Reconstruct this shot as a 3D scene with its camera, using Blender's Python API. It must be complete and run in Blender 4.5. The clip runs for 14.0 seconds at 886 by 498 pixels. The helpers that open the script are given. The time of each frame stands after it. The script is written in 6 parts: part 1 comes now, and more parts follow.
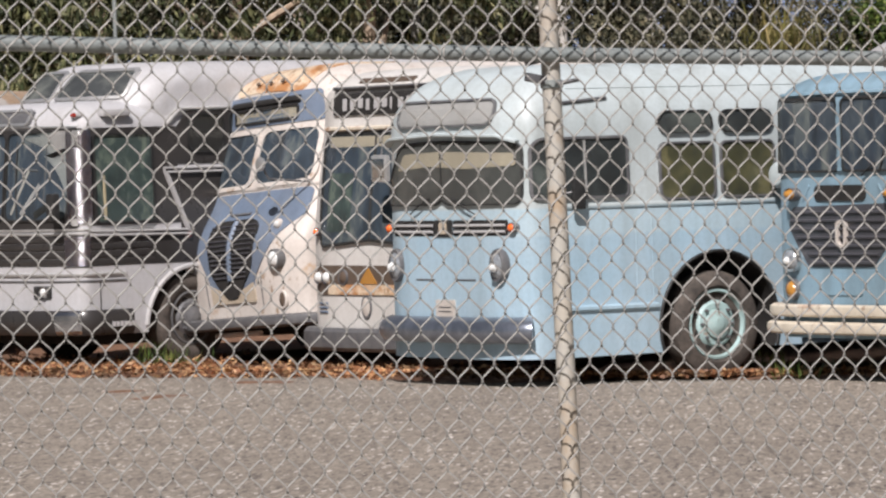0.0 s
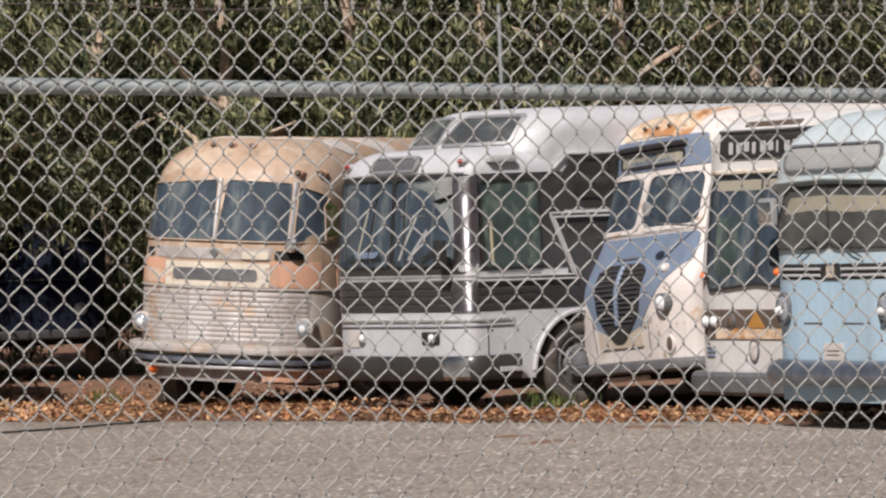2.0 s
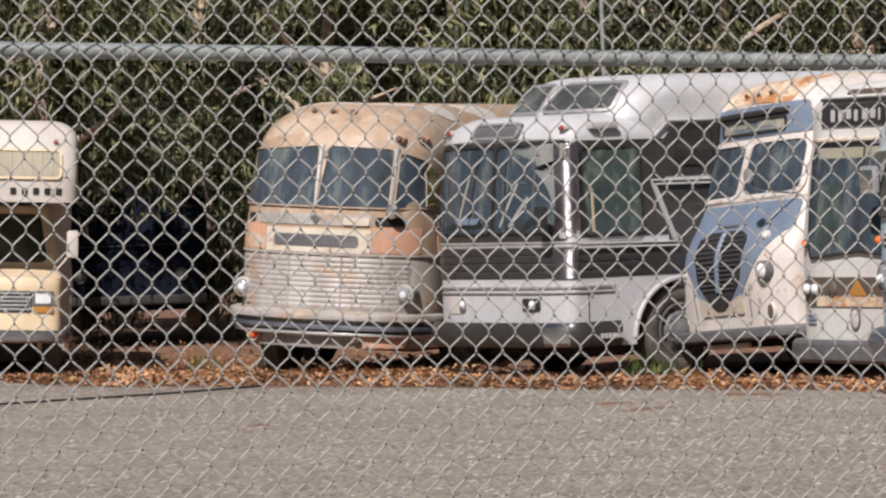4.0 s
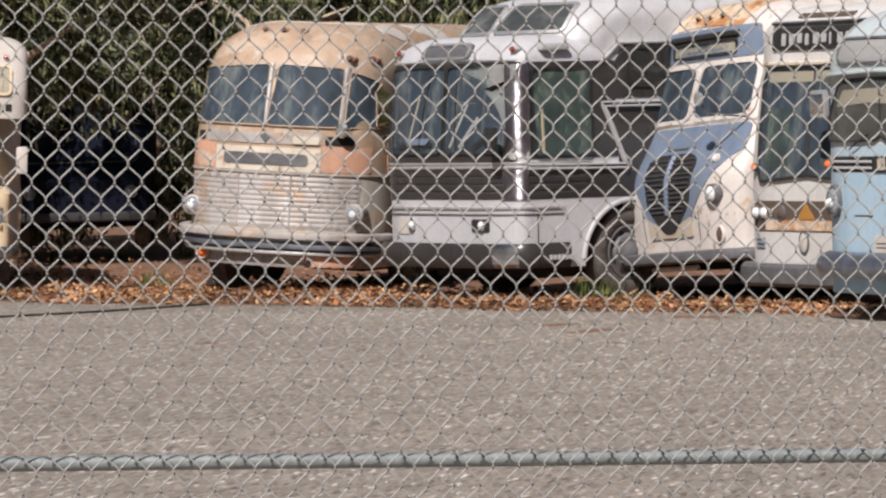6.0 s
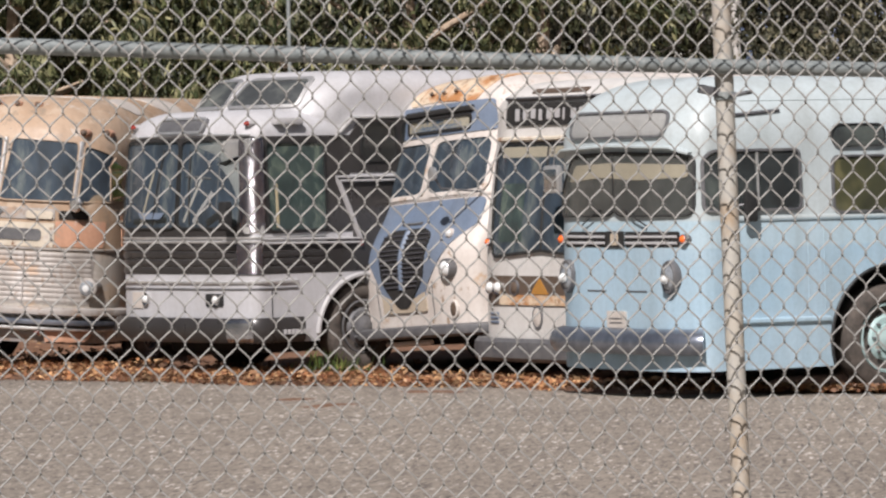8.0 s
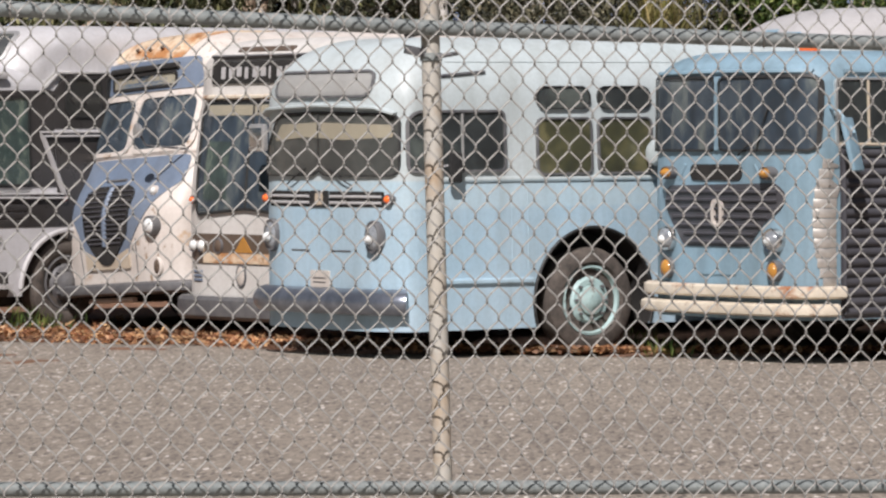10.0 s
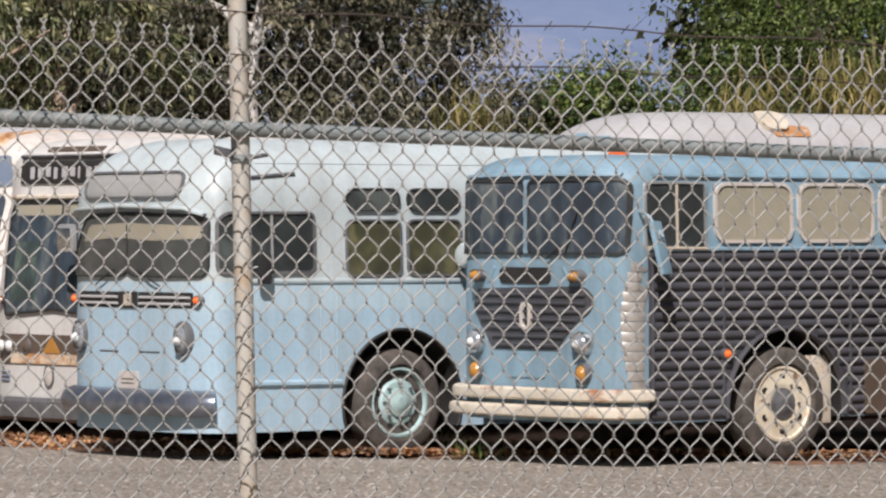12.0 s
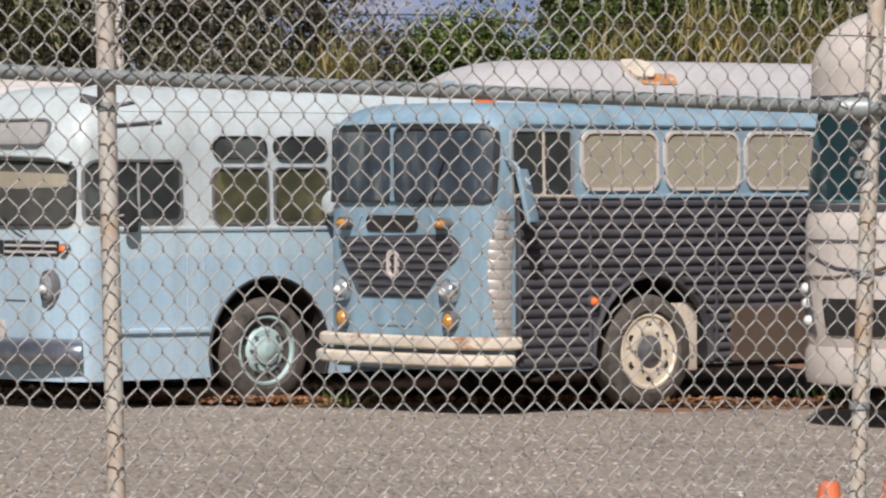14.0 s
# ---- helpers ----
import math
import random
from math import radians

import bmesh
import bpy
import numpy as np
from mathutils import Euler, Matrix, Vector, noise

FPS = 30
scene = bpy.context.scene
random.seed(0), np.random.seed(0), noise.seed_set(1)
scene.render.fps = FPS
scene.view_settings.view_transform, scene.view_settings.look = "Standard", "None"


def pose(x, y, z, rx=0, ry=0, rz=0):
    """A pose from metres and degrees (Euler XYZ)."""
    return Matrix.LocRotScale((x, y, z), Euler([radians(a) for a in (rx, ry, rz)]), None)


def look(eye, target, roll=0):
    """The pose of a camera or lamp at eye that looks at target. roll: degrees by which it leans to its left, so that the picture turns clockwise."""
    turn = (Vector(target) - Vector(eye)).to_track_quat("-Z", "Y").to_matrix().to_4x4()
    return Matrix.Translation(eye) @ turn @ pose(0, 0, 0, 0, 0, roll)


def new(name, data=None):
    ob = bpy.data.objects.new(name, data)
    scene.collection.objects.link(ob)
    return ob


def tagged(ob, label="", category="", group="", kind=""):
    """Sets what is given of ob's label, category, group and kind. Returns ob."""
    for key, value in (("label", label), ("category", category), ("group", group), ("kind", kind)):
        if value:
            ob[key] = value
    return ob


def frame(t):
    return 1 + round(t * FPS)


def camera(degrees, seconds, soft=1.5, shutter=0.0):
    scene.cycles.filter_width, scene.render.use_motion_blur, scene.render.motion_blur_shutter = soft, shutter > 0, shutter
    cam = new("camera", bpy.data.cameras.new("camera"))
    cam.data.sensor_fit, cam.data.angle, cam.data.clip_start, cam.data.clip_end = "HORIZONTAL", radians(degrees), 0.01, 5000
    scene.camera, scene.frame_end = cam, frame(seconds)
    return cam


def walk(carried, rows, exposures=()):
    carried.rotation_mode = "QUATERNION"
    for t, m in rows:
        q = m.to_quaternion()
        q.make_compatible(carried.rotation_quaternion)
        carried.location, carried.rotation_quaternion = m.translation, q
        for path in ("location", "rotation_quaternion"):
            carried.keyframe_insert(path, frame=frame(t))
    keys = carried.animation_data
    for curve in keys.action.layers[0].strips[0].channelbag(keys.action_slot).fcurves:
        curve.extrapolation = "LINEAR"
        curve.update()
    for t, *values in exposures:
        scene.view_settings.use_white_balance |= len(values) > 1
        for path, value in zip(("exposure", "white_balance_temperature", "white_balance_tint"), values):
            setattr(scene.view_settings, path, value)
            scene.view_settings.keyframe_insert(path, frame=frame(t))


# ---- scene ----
# ---- camera: a long lens turned by hand from one standing place ----
cam = camera(11.194, 14.0, soft=2.4)
TURNS = (  # seconds, turn to the right, tilt up, lean, in degrees
    (0.0, -4.360, -1.179, -1.746),
    (0.5, -6.201, -0.283, -1.813),
    (1.0, -7.609, 0.282, -1.982),
    (1.5, -8.557, 0.256, -2.272),
    (2.0, -9.238, -0.447, -2.181),
    (2.5, -10.412, -0.566, -2.197),
    (2.7, -10.502, -0.602, -2.158),
    (4.8, -10.366, -1.385, -1.778),
    (5.0, -10.286, -1.678, -1.684),
    (5.5, -10.058, -1.822, -1.503),
    (6.0, -9.919, -1.856, -1.427),
    (6.5, -9.835, -1.344, -1.409),
    (7.0, -9.343, -1.031, -1.495),
    (7.5, -8.046, -0.948, -1.410),
    (8.0, -6.529, -0.990, -1.264),
    (8.5, -5.321, -1.150, -0.967),
    (8.7, -5.053, -1.264, -0.869),
    (10.8, -1.412, -1.632, -0.137),
    (11.0, -1.154, -1.650, -0.040),
    (11.5, -0.722, -0.964, -0.093),
    (12.0, -0.363, -0.286, -0.109),
    (12.5, 0.000, -0.160, -0.000),
    (13.0, 0.553, -0.138, -0.003),
    (13.5, 1.042, -0.388, -0.079),
    (14.0, 1.323, -0.950, -0.132),
)
walk(cam, [(t, pose(0, 0, 2.2, 90 + up, 0, -turn) @ pose(0, 0, 0, 0, 0, lean)) for t, turn, up, lean in TURNS])

# ---- world, sun, exposure ----
world = bpy.data.worlds.new("world")
scene.world = world
world.use_nodes = True
SUN_EL, SUN_AZ = 46.0, 188.0   # height, and bearing clockwise from +y
wn = world.node_tree
sky = wn.nodes.new("ShaderNodeTexSky")
sky.sky_type = "NISHITA"
sky.sun_disc = False
sky.sun_elevation, sky.sun_rotation = radians(SUN_EL), radians(SUN_AZ)
sky.dust_density = 2.0
wn.nodes["Background"].inputs["Strength"].default_value = 0.031
wn.links.new(sky.outputs[0], wn.nodes["Background"].inputs["Color"])
sun = new("sun", bpy.data.lights.new("sun", "SUN"))
sun.data.energy, sun.data.angle, sun.data.color = 5.0, radians(0.6), (1.0, 0.935, 0.92)
to_sun = Vector((math.sin(radians(SUN_AZ)) * math.cos(radians(SUN_EL)), math.cos(radians(SUN_AZ)) * math.cos(radians(SUN_EL)), math.sin(radians(SUN_EL))))
sun.matrix_world = look(to_sun * 50, (0, 0, 0))
scene.view_settings.exposure = 0.25


# ---- materials ----
def mat(name, rough=0.6, metal=0.0):
    m = bpy.data.materials.new(name)
    m.use_nodes = True
    b = m.node_tree.nodes["Principled BSDF"]
    b.inputs["Roughness"].default_value, b.inputs["Metallic"].default_value = rough, metal
    return m, m.node_tree, b


def coords(nt, scale=(1, 1, 1), kind="Object"):
    tc = nt.nodes.new("ShaderNodeTexCoord")
    mp = nt.nodes.new("ShaderNodeMapping")
    mp.inputs["Scale"].default_value = scale
    nt.links.new(tc.outputs[kind], mp.inputs[0])
    return mp.outputs[0]


def noise_node(nt, vec, scale, detail=4, rough=0.6):
    n = nt.nodes.new("ShaderNodeTexNoise")
    n.inputs["Scale"].default_value, n.inputs["Detail"].default_value, n.inputs["Roughness"].default_value = scale, detail, rough
    nt.links.new(vec, n.inputs["Vector"])
    return n.outputs["Fac"]


def ramp(nt, fac, stops):
    r = nt.nodes.new("ShaderNodeValToRGB")
    e = r.color_ramp.elements
    while len(e) < len(stops):
        e.new(0.5)
    for k, (p, c) in enumerate(stops):
        e[k].position = p
        e[k].color = (*c, 1) if len(c) == 3 else c
    nt.links.new(fac, r.inputs[0])
    return r.outputs["Color"]


def blend(nt, fac, a, b, mode="MIX"):
    m = nt.nodes.new("ShaderNodeMix")
    m.data_type, m.blend_type = "RGBA", mode
    for k, v in ((0, fac), (6, a), (7, b)):
        if isinstance(v, (int, float)):
            m.inputs[k].default_value = v
        elif isinstance(v, tuple):
            m.inputs[k].default_value = (*v, 1)
        else:
            nt.links.new(v, m.inputs[k])
    return m.outputs[2]


def bump(nt, b, height, strength=0.3, dist=0.01):
    n = nt.nodes.new("ShaderNodeBump")
    n.inputs["Strength"].default_value, n.inputs["Distance"].default_value = strength, dist
    nt.links.new(height, n.inputs["Height"])
    nt.links.new(n.outputs[0], b.inputs["Normal"])


def paint(name, low, high=None, split=1.4, rust=0.0, rust_col=(0.30, 0.12, 0.05), rough=0.45, fade=0.16, streak=0.5, metal=0.0, soft=0.012, belt=None):
    """Old vehicle paint: two tones that meet at a height, chalky fading, rain streaks, rust."""
    m, nt, b = mat(name, rough, metal)
    v = coords(nt)
    col = low
    if high:
        sep = nt.nodes.new("ShaderNodeSeparateXYZ")
        nt.links.new(v, sep.inputs[0])
        mr = nt.nodes.new("ShaderNodeMapRange")
        mr.inputs["From Min"].default_value, mr.inputs["From Max"].default_value = split - soft, split + soft
        nt.links.new(sep.outputs[2], mr.inputs[0])
        if belt:   # a band of its own tone between the belt's height and the split
            mb = nt.nodes.new("ShaderNodeMapRange")
            mb.inputs["From Min"].default_value, mb.inputs["From Max"].default_value = belt[1] - soft, belt[1] + soft
            nt.links.new(sep.outputs[2], mb.inputs[0])
            col = blend(nt, mb.outputs[0], low, belt[0])
        col = blend(nt, mr.outputs[0], col, high)
    pale = ramp(nt, noise_node(nt, v, 0.9, 5, 0.65), [(0.35, (0, 0, 0)), (0.75, (1, 1, 1))])
    fd = nt.nodes.new("ShaderNodeMath")
    fd.operation = "MULTIPLY"
    fd.inputs[1].default_value = fade * 2.2
    nt.links.new(pale, fd.inputs[0])
    col = blend(nt, fd.outputs[0], col, tuple(min(1, 0.5 * c + 0.36) for c in (high or low)) if not rust else tuple(min(1, c * 1.25) for c in low))
    st = ramp(nt, noise_node(nt, coords(nt, (1.7, 1.7, 0.22)), 1.6, 6, 0.62), [(0.42, (1, 1, 1)), (0.72, (1 - streak * 0.55, 1 - streak * 0.6, 1 - streak * 0.66))])
    col = blend(nt, 1.0, col, st, "MULTIPLY")
    fine = ramp(nt, noise_node(nt, v, 26, 4, 0.7), [(0.3, (0.86, 0.85, 0.84)), (0.6, (1, 1, 1))])
    col = blend(nt, 0.7, col, fine, "MULTIPLY")
    if rust:
        rf = ramp(nt, noise_node(nt, coords(nt, (1, 1, 1.5)), 1.7, 8, 0.68), [(0.62 - rust * 0.35, (0, 0, 0)), (0.70 - rust * 0.3, (1, 1, 1))])
        col = blend(nt, rf, col, rust_col)
        spots = ramp(nt, noise_node(nt, coords(nt, (1, 1, 0.8)), 7.5, 9, 0.72), [(0.60 - rust * 0.12, (0, 0, 0)), (0.66 - rust * 0.10, (0.85, 0.85, 0.85))])
        col = blend(nt, spots, col, tuple(c * 0.55 for c in rust_col))
        chalk = ramp(nt, noise_node(nt, coords(nt, (1, 1.3, 1.1)), 4.3, 8, 0.7), [(0.60, (0, 0, 0)), (0.64, (0.6, 0.6, 0.6))])
        col = blend(nt, chalk, col, (0.52, 0.49, 0.45))
    nt.links.new(col, b.inputs["Base Color"])
    rr = ramp(nt, noise_node(nt, v, 6, 4), [(0.3, (rough * 0.8,) * 3), (0.7, (min(1, rough * 1.4),) * 3)])
    nt.links.new(rr, b.inputs["Roughness"])
    bump(nt, b, noise_node(nt, v, 2.0, 3), 0.12, 0.02)
    return m


def grainy(name, a, c, scale, rough=0.8, metal=0.0, bmp=0.3, dist=0.004, mid=None):
    m, nt, b = mat(name, rough, metal)
    v = coords(nt)
    stops = [(0.3, a), (0.7, c)] if mid is None else [(0.3, a), (0.5, mid), (0.7, c)]
    col = ramp(nt, noise_node(nt, v, scale, 5, 0.65), stops)
    big = ramp(nt, noise_node(nt, v, scale * 0.08, 3), [(0.3, (0.75, 0.75, 0.75)), (0.7, (1, 1, 1))])
    nt.links.new(blend(nt, 0.8, col, big, "MULTIPLY"), b.inputs["Base Color"])
    bump(nt, b, noise_node(nt, v, scale * 2, 3), bmp, dist)
    return m


def glass_mat(name, tint=(0.72, 0.78, 0.78), gloss=0.05):
    """A thin dusty pane: clear with a Fresnel gloss and a film of dust."""
    m = bpy.data.materials.new(name)
    m.use_nodes = True
    nt = m.node_tree
    nt.nodes.clear()
    out = nt.nodes.new("ShaderNodeOutputMaterial")
    tr, gl, df = nt.nodes.new("ShaderNodeBsdfTransparent"), nt.nodes.new("ShaderNodeBsdfGlossy"), nt.nodes.new("ShaderNodeBsdfDiffuse")
    tr.inputs[0].default_value, gl.inputs["Roughness"].default_value = (*tint, 1), gloss
    df.inputs[0].default_value = (0.42, 0.38, 0.32, 1)
    fr = nt.nodes.new("ShaderNodeFresnel")
    fr.inputs[0].default_value = 1.38
    m1, m2 = nt.nodes.new("ShaderNodeMixShader"), nt.nodes.new("ShaderNodeMixShader")
    nt.links.new(fr.outputs[0], m1.inputs[0])
    nt.links.new(tr.outputs[0], m1.inputs[1])
    nt.links.new(gl.outputs[0], m1.inputs[2])
    d = ramp(nt, noise_node(nt, coords(nt), 2.3, 5, 0.7), [(0.4, (0.01, 0.01, 0.01)), (0.85, (0.055, 0.055, 0.055))])
    nt.links.new(d, m2.inputs[0])
    nt.links.new(m1.outputs[0], m2.inputs[1])
    nt.links.new(df.outputs[0], m2.inputs[2])
    nt.links.new(m2.outputs[0], out.inputs[0])
    return m


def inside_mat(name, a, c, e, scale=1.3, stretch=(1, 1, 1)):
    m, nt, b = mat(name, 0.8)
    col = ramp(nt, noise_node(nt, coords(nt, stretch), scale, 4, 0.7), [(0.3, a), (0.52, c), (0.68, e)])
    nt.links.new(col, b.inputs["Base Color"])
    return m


def lens_mat(name, col, rough=0.15):
    m, nt, b = mat(name, rough)
    b.inputs["Base Color"].default_value = (*col, 1)
    b.inputs["Coat Weight"].default_value = 0.6
    v = nt.nodes.new("ShaderNodeTexVoronoi")
    v.inputs["Scale"].default_value = 60
    nt.links.new(coords(nt), v.inputs["Vector"])
    bump(nt, b, v.outputs["Distance"], 0.4, 0.01)
    return m


def fluted_metal(name):
    """Polished metal with fine horizontal flutes, which draw the sun out into an upright streak."""
    m, nt, b = mat(name, 0.2, 1.0)
    v = coords(nt)
    col = ramp(nt, noise_node(nt, v, 5, 5, 0.65), [(0.3, (0.30, 0.29, 0.31)), (0.7, (0.52, 0.51, 0.53))])
    nt.links.new(col, b.inputs["Base Color"])
    w = nt.nodes.new("ShaderNodeTexWave")
    w.bands_direction = "Z"
    w.inputs["Scale"].default_value = 14
    nt.links.new(v, w.inputs["Vector"])
    bump(nt, b, w.outputs["Fac"], 1.0, 0.006)
    return m


def leaf_mat(name, a, c, e, back=0.25):
    m, nt, b = mat(name, 0.5)
    g = nt.nodes.new("ShaderNodeNewGeometry")
    col = ramp(nt, g.outputs["Random Per Island"], [(0.1, a), (0.5, c), (0.9, e)])
    tone = ramp(nt, noise_node(nt, coords(nt), 1.1, 3, 0.6), [(0.36, (0.42, 0.44, 0.46)), (0.66, (1.30, 1.25, 1.15))])
    col = blend(nt, 1.0, col, tone, "MULTIPLY")
    nt.links.new(col, b.inputs["Base Color"])
    b.inputs["Specular IOR Level"].default_value = 0.35
    tl = nt.nodes.new("ShaderNodeBsdfTranslucent")
    nt.links.new(col, tl.inputs[0])
    mx = nt.nodes.new("ShaderNodeMixShader")
    mx.inputs[0].default_value = back
    nt.links.new(b.outputs[0], mx.inputs[1])
    nt.links.new(tl.outputs[0], mx.inputs[2])
    nt.links.new(mx.outputs[0], nt.nodes["Material Output"].inputs[0])
    return m


def asphalt_mat():
    m, nt, b = mat("asphalt", 0.85)
    v = coords(nt)
    st = nt.nodes.new("ShaderNodeTexVoronoi")
    st.inputs["Scale"].default_value = 38
    nt.links.new(coords(nt, (1, 0.24, 1)), st.inputs["Vector"])
    chips = ramp(nt, st.outputs["Color"], [(0.05, (0.070, 0.060, 0.055)), (0.28, (0.210, 0.182, 0.154)), (0.66, (0.278, 0.243, 0.204)), (0.84, (0.336, 0.300, 0.255)), (0.91, (0.66, 0.62, 0.58))])
    big = ramp(nt, noise_node(nt, coords(nt, (1, 0.35, 1)), 0.5, 5, 0.6), [(0.3, (0.86, 0.84, 0.82)), (0.7, (1.05, 1.03, 1.0))])
    col = blend(nt, 1.0, chips, big, "MULTIPLY")
    fine = ramp(nt, noise_node(nt, coords(nt, (1, 0.3, 1)), 9, 5, 0.7), [(0.3, (0.8, 0.8, 0.8)), (0.7, (1.12, 1.12, 1.12))])
    nt.links.new(blend(nt, 1.0, col, fine, "MULTIPLY"), b.inputs["Base Color"])
    bump(nt, b, st.outputs["Distance"], 0.35, 0.01)
    return m


